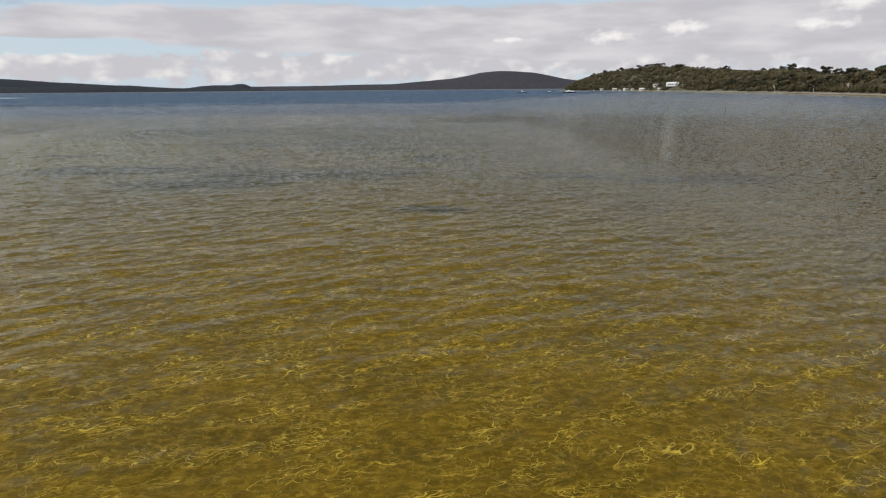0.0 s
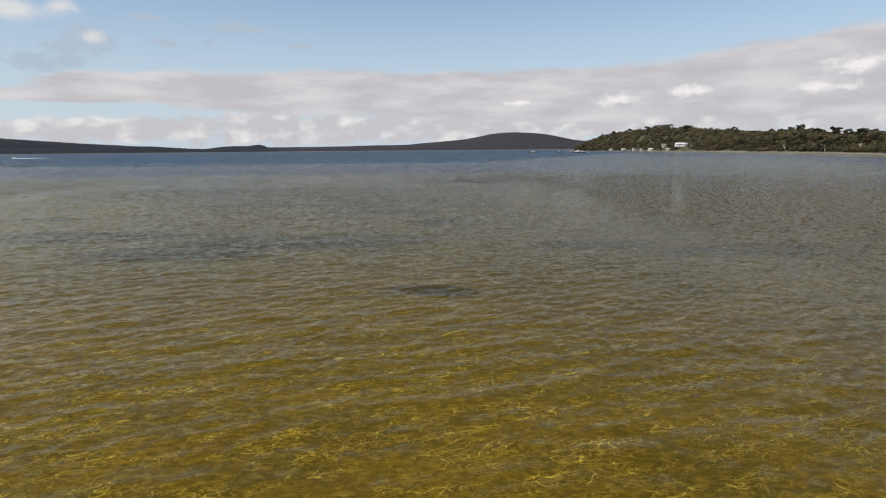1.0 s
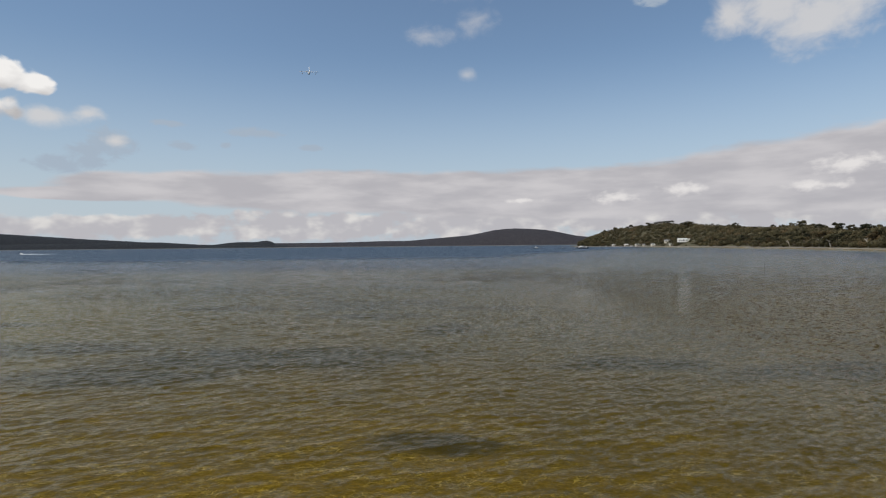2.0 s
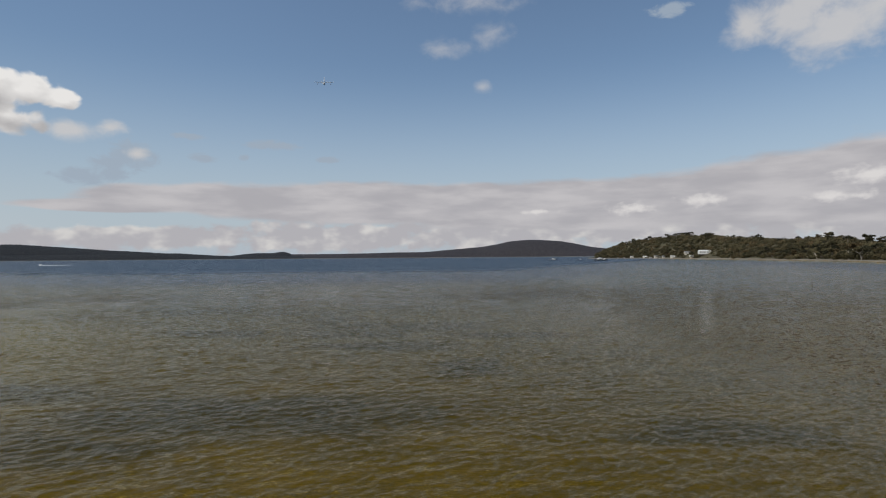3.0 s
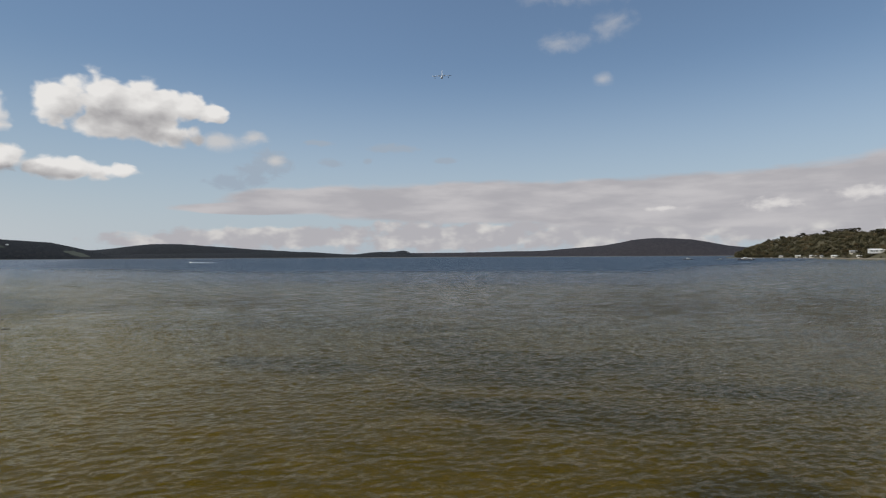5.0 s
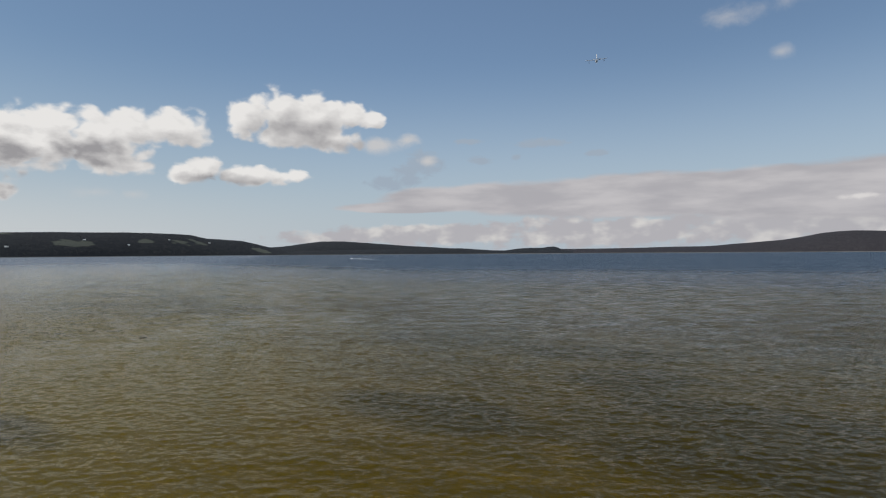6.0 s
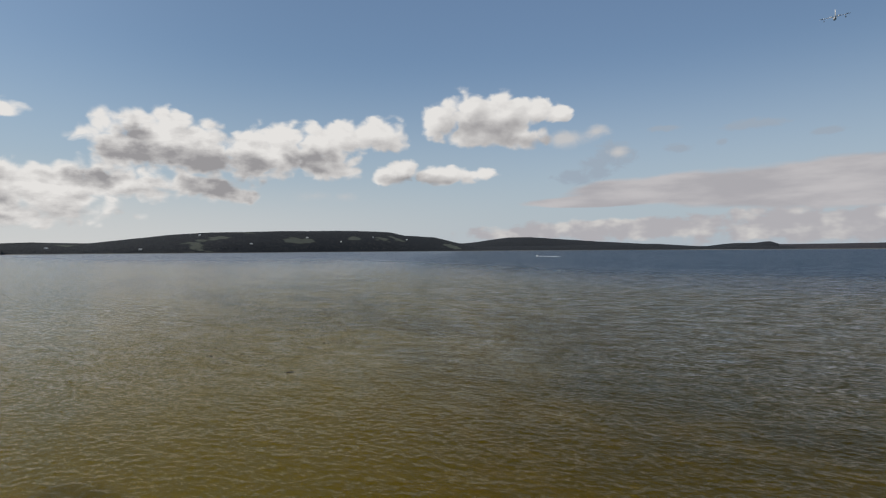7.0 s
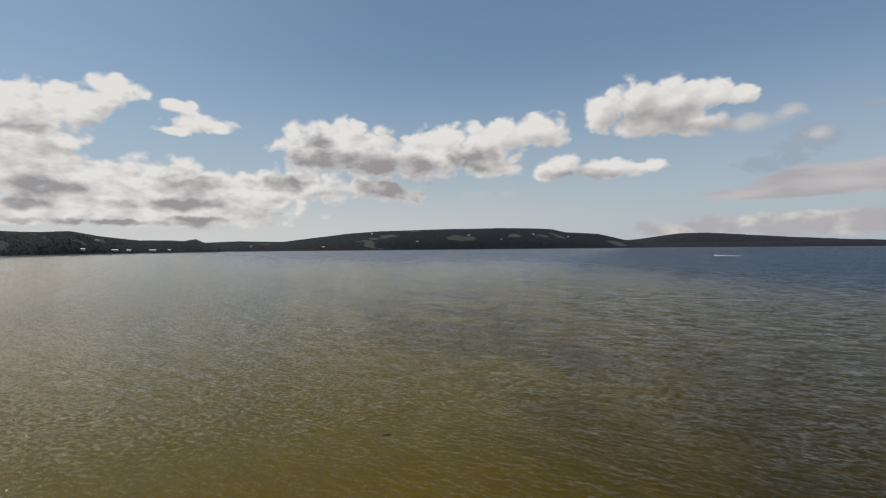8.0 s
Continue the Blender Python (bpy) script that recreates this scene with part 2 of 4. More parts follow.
def seabed_material():
    m, g = material("seabed_sand")
    p = g.place()
    x, y, z = g.split(p)
    # the net of caustic light is painted into the sand colour and bump
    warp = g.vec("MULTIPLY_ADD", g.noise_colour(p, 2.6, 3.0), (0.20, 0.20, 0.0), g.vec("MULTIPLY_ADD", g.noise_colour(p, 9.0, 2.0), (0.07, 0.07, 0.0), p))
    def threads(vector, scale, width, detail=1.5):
        """Thin winding lines of painted caustic light."""
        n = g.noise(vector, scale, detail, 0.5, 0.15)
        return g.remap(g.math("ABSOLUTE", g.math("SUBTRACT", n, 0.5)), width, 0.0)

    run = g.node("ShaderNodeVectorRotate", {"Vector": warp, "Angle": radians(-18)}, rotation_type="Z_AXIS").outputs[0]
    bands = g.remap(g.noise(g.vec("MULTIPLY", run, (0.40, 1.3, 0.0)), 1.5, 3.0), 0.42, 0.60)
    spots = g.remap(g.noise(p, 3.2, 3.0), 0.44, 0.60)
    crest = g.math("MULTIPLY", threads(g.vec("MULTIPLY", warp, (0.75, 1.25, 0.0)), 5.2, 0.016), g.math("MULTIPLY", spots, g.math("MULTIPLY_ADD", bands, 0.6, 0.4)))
    caustic_long = g.math("MULTIPLY", threads(g.vec("MULTIPLY", run, (0.45, 1.3, 3.0)), 2.8, 0.012), bands)
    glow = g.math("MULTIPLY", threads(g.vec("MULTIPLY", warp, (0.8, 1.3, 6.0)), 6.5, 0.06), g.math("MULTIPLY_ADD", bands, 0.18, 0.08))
    caustics = g.math("MAXIMUM", g.math("MAXIMUM", crest, caustic_long), glow)
    stain = g.noise(g.vec("MULTIPLY", p, (0.7, 1.3, 0.0)), 0.45, 5.0, 0.6)
    sand = g.mix(g.remap(stain, 0.3, 0.7), (0.090, 0.076, 0.040), (0.152, 0.126, 0.066))
    mottle = g.noise(g.vec("MULTIPLY", warp, (0.8, 1.4, 0.0)), 5.0, 4.0, 0.65)
    sand = g.mix(g.remap(mottle, 0.45, 0.66, 0.0, 0.7), sand, (0.27, 0.215, 0.095))
    sand = g.mix(g.remap(mottle, 0.50, 0.30, 0.0, 0.6), sand, (0.062, 0.055, 0.030))
    sand = g.mix(g.math("MULTIPLY", caustics, 0.66), sand, (0.92, 0.88, 0.68))
    # bed painted paler to the sunward west, standing in for the brighter water there
    from_sun = g.math("MULTIPLY_ADD", stain, 12.0, g.math("MULTIPLY_ADD", x, 0.85, y))
    # sand tone darkens farther out and to the east
    outward = g.math("MULTIPLY", g.remap(g.math("MULTIPLY_ADD", g.math("MAXIMUM", x, 0.0), 0.9, y), 11.0, 40.0), g.remap(stain, 0.2, 0.8, 0.92, 0.62))
    sand = g.mix(outward, sand, g.mix(g.remap(from_sun, 40.0, 64.0), g.mix(g.math("MULTIPLY", g.remap(from_sun, 56.0, 34.0), g.remap(x, -12.0, -30.0)), (0.068, 0.062, 0.023), (0.116, 0.113, 0.047)), (0.042, 0.041, 0.014)))
    # meadows of seagrass, long across the wind
    weed_n = g.noise(g.vec("MULTIPLY", p, (0.45, 1.0, 0.0)), 0.075, 5.0, 0.6)
    drift = g.vec("MULTIPLY_ADD", g.noise_colour(p, 0.18, 4.0), (7.0, 4.0, 0.0), g.vec("ADD", p, (-3.5, -2.0, 0.0)))
    meadow = None
    for cx, cy, w, d in MEADOWS:
        q = g.vec("MULTIPLY_ADD", drift, (1 / w, 1 / d, 0.0), (-cx / w, -cy / d, 0.0))
        f = g.remap(g.vec("LENGTH", q, out=1), 1.35, 0.55)
        meadow = f if meadow is None else g.math("MAXIMUM", meadow, f)
    far_weed = g.math("MULTIPLY", g.remap(weed_n, 0.44, 0.58), g.remap(y, 55.0, 95.0))
    weed = g.math("MULTIPLY", g.math("MAXIMUM", meadow, far_weed), g.remap(g.noise(p, 1.1, 4.0), 0.25, 0.6, 0.45, 0.85))
    c = g.mix(weed, sand, (0.026, 0.026, 0.014))
    # bed colour darkened offshore, standing in for light lost in deeper water
    c = g.mix(g.remap(g.math("MULTIPLY_ADD", g.math("MINIMUM", g.math("ADD", x, 12.0), 0.0), 1.0, y), 52.0, 100.0, 0.0, 0.60), c, (0.022, 0.024, 0.018))
    h = g.math("ADD", g.noise(p, 3.0, 5.0), caustics)
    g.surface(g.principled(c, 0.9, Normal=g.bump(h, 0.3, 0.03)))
    return m


def water_material():
    m, g = material("lake_water")
    p = g.place()
    x, y, z = g.split(p)
    # wind ripples: short crests across the wind, two lengths, and a finer chop
    turn = g.node("ShaderNodeVectorRotate", {"Vector": p, "Angle": radians(-27)}, rotation_type="Z_AXIS").outputs[0]
    bend = g.math("ADD", g.math("MULTIPLY", g.math("MAXIMUM", g.math("SUBTRACT", x, 20.0), 0.0), 2.0),
                  g.math("MULTIPLY", g.math("MAXIMUM", g.math("SUBTRACT", -130.0, x), 0.0), 0.35))
    edge = g.math("SUBTRACT", g.math("ADD", y, g.math("MULTIPLY", g.noise(p, 0.012, 4.0), 70.0)), g.math("ADD", bend, 235.0))
    # distance from mid camera path; roughness and wave detail are fitted to this view
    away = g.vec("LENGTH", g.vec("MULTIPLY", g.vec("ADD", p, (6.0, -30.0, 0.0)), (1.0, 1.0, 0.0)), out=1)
    west = g.math("MULTIPLY", g.remap(away, 200.0, 700.0), g.math("MULTIPLY", g.remap(x, -20.0, -160.0), g.remap(y, 40.0, 260.0)))
    deep_f = g.math("MAXIMUM", g.remap(edge, -40.0, 65.0), west)
    # waves weaken and mirroring grows westward, set to suit the camera's leftward view
    calm = g.remap(g.math("SUBTRACT", 54.0, g.math("ADD", x, y)), -30.0, 130.0)
    gust = g.remap(g.noise(g.vec("MULTIPLY", p, (0.5, 1.0, 0.0)), 0.03, 4.0), 0.32, 0.68, 0.75, 1.25)
    gust = g.math("MULTIPLY", g.math("MULTIPLY", gust, g.remap(calm, 0.0, 1.0, 1.0, 0.6)), g.math("MULTIPLY_ADD", deep_f, 0.8, 1.0))

    def slope(stretch, scale, amount, detail=2.0):
        n = g.noise(g.vec("MULTIPLY", turn, stretch), scale, detail, 0.5, 0.3)
        return g.math("MULTIPLY", g.math("SUBTRACT", n, 0.5), amount)

    # small wavelets close by; the waves of the open water take over beyond the modelled ones
    fine_reach = g.remap(away, 40.0, 95.0, 1.0, 0.4)
    beyond = g.remap(g.math("MAXIMUM", g.math("SUBTRACT", g.math("ABSOLUTE", g.math("ADD", x, 14.0)), 24.0),
                            g.math("SUBTRACT", g.math("ABSOLUTE", g.math("SUBTRACT", y, 42.0)), 32.0)), -4.0, 10.0)
    open_lake = g.remap(calm, 0.0, 1.0, 1.0, 0.35)
    farther, farthest = g.math("MULTIPLY", g.remap(away, 38.0, 95.0), open_lake), g.math("MULTIPLY", g.remap(away, 120.0, 300.0), open_lake)

    def open_waves(seed, narrow, amount):
        near = slope((narrow, 1.0, seed), 2.9, 0.85 * amount, 3.0)
        mid = g.math("MULTIPLY", slope((narrow * 0.9, 1.0, seed + 3.0), 0.60, 0.50 * amount, 3.0), farther)
        return g.math("ADD", near, g.math("MULTIPLY_ADD", slope((narrow * 0.8, 1.0, seed + 5.0), 0.22, 0.45 * amount, 3.0), farthest, mid))

    open_y, open_x = open_waves(0.0, 0.6, 1.0), open_waves(9.0, 0.8, 0.9)
    across = g.math("MULTIPLY", g.math("ADD", slope((0.55, 1.3, 0.0), 5.0, 0.76), slope((0.6, 1.2, 4.0), 12.0, 0.50)), fine_reach)
    along = g.math("MULTIPLY", g.math("ADD", slope((0.9, 1.2, 5.0), 5.5, 0.40), slope((1.0, 1.2, 9.0), 13.0, 0.26)), fine_reach)
    across = g.math("MULTIPLY", g.math("MULTIPLY_ADD", open_y, beyond, across), gust)
    along = g.math("MULTIPLY", g.math("MULTIPLY_ADD", open_x, beyond, along), gust)
    sx = g.math("MULTIPLY_ADD", across, -0.45, g.math("MULTIPLY", along, 0.89))
    sy = g.math("MULTIPLY_ADD", along, 0.45, g.math("MULTIPLY", across, 0.89))
    # sparse steep facets, tilted to throw the sun at the camera's last position
    facet = g.math("MULTIPLY", g.remap(g.noise(g.vec("MULTIPLY", p, (1.0, 1.0, 0.0)), 5.0, 2.0), 0.60, 0.71),
                   g.math("MULTIPLY", g.remap(calm, 0.25, 0.5), g.remap(away, 75.0, 50.0)))
    sx = g.math("MULTIPLY_ADD", facet, 0.32, sx)
    sy = g.math("MULTIPLY_ADD", facet, -0.07, sy)
    # farther wave normals lean towards the camera's path, to suit its view
    view_tilt = g.math("DIVIDE", g.remap(away, 35.0, 110.0, 0.0, 0.055), g.math("MAXIMUM", away, 1.0))
    sx = g.math("SUBTRACT", sx, g.math("MULTIPLY", g.math("ADD", x, 6.0), view_tilt))
    sy = g.math("SUBTRACT", sy, g.math("MULTIPLY", g.math("SUBTRACT", y, 30.0), view_tilt))
    smooth = g.node("ShaderNodeNewGeometry").outputs["Normal"]
    nrm = g.vec("NORMALIZE", g.vec("ADD", smooth, g.join(sx, sy, 0.0)))
    facing = g.node("ShaderNodeLayerWeight", {"Blend": 0.5, "Normal": nrm}).outputs["Facing"]
    fres = g.math("MULTIPLY_ADD", g.math("POWER", facing, 5.4), 0.985, 0.015)
    # reflection streaks set into mirror strength away from the camera's path, finer near by
    fleck = g.math("MULTIPLY", g.math("SUBTRACT", g.noise(g.vec("MULTIPLY", turn, (0.5, 1.0, 2.0)), 0.75, 3.0, 0.6), 0.5), g.remap(away, 25.0, 60.0, 0.0, 2.4))
    streak = g.math("MULTIPLY", g.math("SUBTRACT", g.noise(g.vec("MULTIPLY", turn, (0.5, 1.0, 4.0)), 0.26, 3.0, 0.6), 0.5), g.remap(away, 60.0, 140.0, 0.0, 1.2))
    streaks = g.math("MULTIPLY_ADD", g.math("ADD", fleck, streak), open_lake, 1.0)
    # ruffled water turns its facets to the eye and mirrors less
    fres = g.math("MULTIPLY", g.math("MULTIPLY", fres, streaks), g.math("MULTIPLY", g.math("ADD", g.remap(calm, 0.0, 1.0, 0.62, 0.88), g.remap(away, 45.0, 110.0, 0.0, 0.06)), g.math("SUBTRACT", 1.0, g.math("MULTIPLY", deep_f, 0.36))))
    # roughness widens with distance from the camera's path
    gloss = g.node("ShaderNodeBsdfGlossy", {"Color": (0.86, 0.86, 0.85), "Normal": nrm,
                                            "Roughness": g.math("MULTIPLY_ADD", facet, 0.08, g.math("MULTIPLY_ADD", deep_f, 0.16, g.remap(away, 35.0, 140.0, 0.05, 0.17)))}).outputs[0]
    # tannin-brown shallows over sand; beyond the drop-off the water is deep and blue
    clear = g.node("ShaderNodeBsdfTransparent", {"Color": (0.81, 0.70, 0.26)}).outputs[0]
    deep = g.node("ShaderNodeBsdfDiffuse", {"Color": (0.018, 0.040, 0.068)}).outputs[0]
    body = g.blend(deep_f, clear, deep)
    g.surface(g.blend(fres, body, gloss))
    return m


def bush_material(name, dark, light, field=None, scale=0.05):
    """Wooded slope seen from far off, haze put into its colours, with paler clearings where field is given."""
    m, g = material(name)
    p = g.place()
    n = g.noise(p, scale, 7.0, 0.65)
    c = g.mix(g.remap(n, 0.35, 0.68), dark, light)
    c = g.mix(g.math("MULTIPLY", g.remap(g.noise(p, scale * 6, 4.0), 0.45, 0.65), 0.6), c, tuple(v * 0.5 for v in dark))
    if field:
        q = g.vec("MULTIPLY", p, (1.0, 1.0, 3.0))
        f = g.remap(g.noise(q, 0.0045, 3.0, 0.5), 0.60, 0.64)
        c = g.mix(g.math("MULTIPLY", f, 0.85), c, field)
    c = g.mix(g.remap(g.split(p)[2], 2.6, 1.6), c, (0.20, 0.195, 0.18))
    g.surface(g.principled(c, 0.95, Normal=g.bump(g.noise(p, scale * 3, 5.0), 0.7, 4.0), Specular_IOR_Level=0.1))
    return m


def leaf_material(name, dark, light):
    m, g = material(name)
    rnd = g.node("ShaderNodeObjectInfo").outputs["Random"]
    isl = g.node("ShaderNodeNewGeometry").outputs["Random Per Island"]
    p = g.place()
    grove = g.remap(g.noise(p, 0.11, 3.0), 0.34, 0.66)
    f = g.math("MULTIPLY_ADD", rnd, 0.30, g.math("MULTIPLY_ADD", isl, 0.12, g.math("MULTIPLY", grove, 0.62)), clamp=True)
    c = g.mix(f, dark, light)
    c = g.mix(g.remap(g.noise(p, 0.06, 4.0), 0.52, 0.66, 0.0, 0.6), c, (light[0] * 1.25, light[1] * 0.95, light[2] * 0.9))
    g.surface(g.principled(c, 0.75, Specular_IOR_Level=0.2))
    return m


def ground_material():
    m, g = material("headland_soil")
    p = g.place()
    z = g.split(p)[2]
    n = g.noise(p, 0.12, 6.0, 0.6)
    sand = g.mix(n, (0.17, 0.15, 0.12), (0.27, 0.24, 0.20))
    soil = g.mix(n, (0.045, 0.045, 0.022), (0.10, 0.085, 0.045))
    f = g.remap(g.math("MULTIPLY_ADD", n, 1.2, z), 0.9, 1.7)
    g.surface(g.principled(g.mix(f, sand, soil), 0.95, Normal=g.bump(g.noise(p, 1.5, 5.0), 0.5, 0.2)))
    return m


SEABED, WATER, SOIL = seabed_material(), water_material(), ground_material()
# blue-grey of the distance haze is painted into these bush colours
HAZY_BUSH_FAR = bush_material("hazy_far_bush", (0.026, 0.030, 0.035), (0.039, 0.042, 0.046))
HAZY_BUSH_PEAK = bush_material("hazy_peak_bush", (0.040, 0.039, 0.045), (0.058, 0.055, 0.060))
HAZY_BUSH_LEFT = bush_material("hazy_farm_bush", (0.018, 0.021, 0.025), (0.031, 0.035, 0.038), field=(0.095, 0.105, 0.085))
LEAF_DARK = leaf_material("dark_leaves", (0.012, 0.014, 0.008), (0.050, 0.049, 0.025))
LEAF_OLIVE = leaf_material("olive_leaves", (0.016, 0.017, 0.008), (0.098, 0.084, 0.042))
# far tree-tops carry the same painted haze
HAZY_LEAF_FAR = leaf_material("hazy_far_leaves", (0.036, 0.041, 0.045), (0.052, 0.058, 0.058))
BARK = plain("bark", (0.16, 0.13, 0.10), 0.9, relief=0.02)
PALE_WOOD = plain("bleached_wood", (0.50, 0.46, 0.40), 0.85)
WHITE = plain("white_paint", (0.80, 0.80, 0.78), 0.45, vary=0.06)
CREAM = plain("cream_wall", (0.74, 0.69, 0.58), 0.7)
PALE_WALL = plain("pale_wall", (0.42, 0.41, 0.39), 0.7)
ROOF = plain("white_roof", (0.78, 0.78, 0.76), 0.4, vary=0.08)
GREY_ROOF = plain("grey_roof", (0.30, 0.30, 0.31), 0.5)
GLASS = plain("dark_glass", (0.02, 0.025, 0.03), 0.08, vary=0.05)
HULL = plain("dark_hull", (0.03, 0.035, 0.045), 0.4)
DARK = plain("dark_rubber", (0.025, 0.025, 0.027), 0.6)
FOAM = plain("white_foam", (0.85, 0.87, 0.88), 0.8, vary=0.1)
SEAWEED = plain("wet_seagrass", (0.018, 0.018, 0.010), 0.75)
POST = plain("weathered_post", (0.20, 0.185, 0.17), 0.85, relief=0.01)

# ---------------------------------------------------------------- mesh helpers


def mesh_object(name, verts, faces, mat, smooth=True):
    me = bpy.data.meshes.new(name)
    me.from_pydata(verts, [], faces)
    me.materials.append(mat)
    if smooth:
        me.polygons.foreach_set("use_smooth", [True] * len(me.polygons))
    me.update()
    return new(name, me)


def part(name, bm, mat, parent, label="", at=None):
    """One mesh made of bm, as a part of parent."""
    me = bpy.data.meshes.new(name)
    bm.normal_update()
    bm.to_mesh(me)
    bm.free()
    me.materials.append(mat)
    ob = new(name, me)
    ob.parent = parent
    if at is not None:
        ob.matrix_basis = at
    return tagged(ob, label) if label else ob


def thing(name, m, label, category, group=""):
    ob = new(name)
    ob.empty_display_size = 0.5
    ob.matrix_basis = m
    return tagged(ob, label, category, group)


def box(sx, sy, sz, cx=0.0, cy=0.0, cz=0.0, bevel=0.0, bm=None):
    own = bmesh.new()
    bmesh.ops.create_cube(own, size=1, matrix=Matrix.Translation((cx, cy, cz)) @ Matrix.Diagonal((sx, sy, sz, 1)))
    if bevel:
        bmesh.ops.bevel(own, geom=own.edges[:], offset=bevel, segments=2, affect="EDGES")
    return own


def loft(rings, cap=True):
    """A closed skin over rings of points of equal count."""
    bm = bmesh.new()
    rows = [[bm.verts.new(p) for p in ring] for ring in rings]
    n = len(rows[0])
    for a, b in zip(rows, rows[1:]):
        for i in range(n):
            bm.faces.new((a[i], a[(i + 1) % n], b[(i + 1) % n], b[i]))
    if cap:
        bm.faces.new(rows[0][::-1]), bm.faces.new(rows[-1])
    bmesh.ops.recalc_face_normals(bm, faces=bm.faces[:])
    for f in bm.faces:
        f.smooth = True
    return bm


def tube(points, radii, sides=7):
    """A tapered rod along points."""
    rings = []
    for i, p in enumerate(points):
        d = (Vector(points[min(i + 1, len(points) - 1)]) - Vector(points[max(i - 1, 0)])).normalized()
        s = d.orthogonal().normalized()
        t = d.cross(s)
        rings.append([Vector(p) + radii[i] * (math.cos(2 * math.pi * k / sides) * s + math.sin(2 * math.pi * k / sides) * t) for k in range(sides)])
    return loft(rings)


def lerp_table(rows, x):
    xs = [r[0] for r in rows]
    return float(np.interp(x, xs, [r[1] for r in rows]))


def polar(origin, left_deg, dist):
    a = radians(left_deg)
    return origin[0] - math.sin(a) * dist, origin[1] + math.cos(a) * dist


# ---------------------------------------------------------------- water and lake bed


def stretched(lo, hi, near_lo, near_hi, step, growth):
    """Grid lines: even in the near stretch, growing wider towards both ends."""
    mid = list(np.arange(near_lo, near_hi, step))
    out, s = [near_hi], step
    while out[-1] < hi:
        s *= growth
        out.append(min(hi, out[-1] + s))
    inn, s = [near_lo], step
    while inn[-1] > lo:
        s *= growth
        inn.append(max(lo, inn[-1] - s))
    return np.array(sorted(set(mid + out + inn)))


def sheet(name, xs, ys, height, mat):
    X, Y = np.meshgrid(xs, ys)
    Z = height(X, Y)
    verts = np.stack([X, Y, Z], -1).reshape(-1, 3)
    nx, ny = len(xs), len(ys)
    i = np.arange((ny - 1) * (nx - 1))
    a = (i // (nx - 1)) * nx + i % (nx - 1)
    faces = np.stack([a, a + 1, a + nx + 1, a + nx], -1)
    me = bpy.data.meshes.new(name)
    me.vertices.add(len(verts)), me.loops.add(faces.size), me.polygons.add(len(faces))
    me.vertices.foreach_set("co", verts.ravel())
    me.loops.foreach_set("vertex_index", faces.ravel().astype(np.int32))
    me.polygons.foreach_set("loop_start", np.arange(0, faces.size, 4, dtype=np.int32))
    me.polygons.foreach_set("use_smooth", np.ones(len(faces), dtype=bool))
    me.materials.append(mat)
    me.update(calc_edges=True)
    return new(name, me)


def wave_tile(cells, size, seed, length, turn, even, power, steepness):
    """A square, seamless patch of wind waves: heights in metres. They are about length metres long and run within some degrees of turn, left of +y."""
    r = np.random.default_rng(seed)
    k1 = 2 * math.pi * np.fft.fftfreq(cells, size / cells)
    KX, KY = np.meshgrid(k1, k1)
    K = np.hypot(KX, KY) + 1e-9
    lean = np.arctan2(KY, KX) - radians(90 + turn)
    spread = even + (1 - even) * np.cos(lean) ** power
    bump = np.exp(-0.5 * (np.log(K * length / (2 * math.pi)) / 0.36) ** 2) + 0.035 * np.exp(-0.5 * (np.log(K * 1.8 / (2 * math.pi)) / 0.35) ** 2)
    steep = np.sqrt(bump * spread) / K
    steep[(K > 2 * math.pi / 0.22)] = 0
    wave = steep * (r.normal(size=K.shape) + 1j * r.normal(size=K.shape)) / K
    z = np.real(np.fft.ifft2(wave))
    gy, gx = np.gradient(z, size / cells)
    z *= steepness / math.sqrt(np.mean(gx * gx + gy * gy))
    return z + 9.0 * (z * z - np.mean(z * z))


TILE = 80.0
TILE_WAVES = wave_tile(1000, TILE, 4, 0.41, 25, 0.20, 4, 0.092)
TILE_SHORE = wave_tile(1000, TILE, 7, 0.80, 16, 0.03, 12, 0.075)


def tile_at(tile, X, Y):
    n = len(tile)
    u, v = X / TILE * n, Y / TILE * n
    i, j = np.floor(u).astype(int), np.floor(v).astype(int)
    fu, fv = u - i, v - j
    i0, i1, j0, j1 = i % n, (i + 1) % n, j % n, (j + 1) % n
    return (1 - fv) * ((1 - fu) * tile[j0, i0] + fu * tile[j0, i1]) + fv * ((1 - fu) * tile[j1, i0] + fu * tile[j1, i1])


def wave_height(X, Y):
    """Short chop everywhere, and longer-crested ripples that run up the shallows near the start."""
    z = tile_at(TILE_WAVES, X, Y) + tile_at(TILE_SHORE, X, Y) * np.clip(1.5 - Y / 26, 0.25, 1)
    out = np.maximum(np.abs(X + 14) - 24, np.abs(Y - 42) - 32)
    calm = np.clip((84 - X - Y) / 160, 0, 1)
    return z * np.clip(0.7 - out / 12, 0, 1) * (1 - 0.1 * calm)


water = tagged(sheet("water", stretched(-4700, 4700, -46, 18, 0.095, 1.06), stretched(-1500, 4700, 4, 82, 0.095, 1.06), wave_height, WATER),
               "rippled lake water, clear and tea-brown over shallow sand", "water", kind="structure")


def bed_height(X, Y):
    out = np.clip((Y - 120) / 160, 0, 1)
    return -0.75 - 0.004 * np.clip(Y, 0, 150) - 5.0 * out + 0.05 * np.sin(X * 0.35 + np.sin(Y * 0.2)) * np.sin(Y * 0.4)


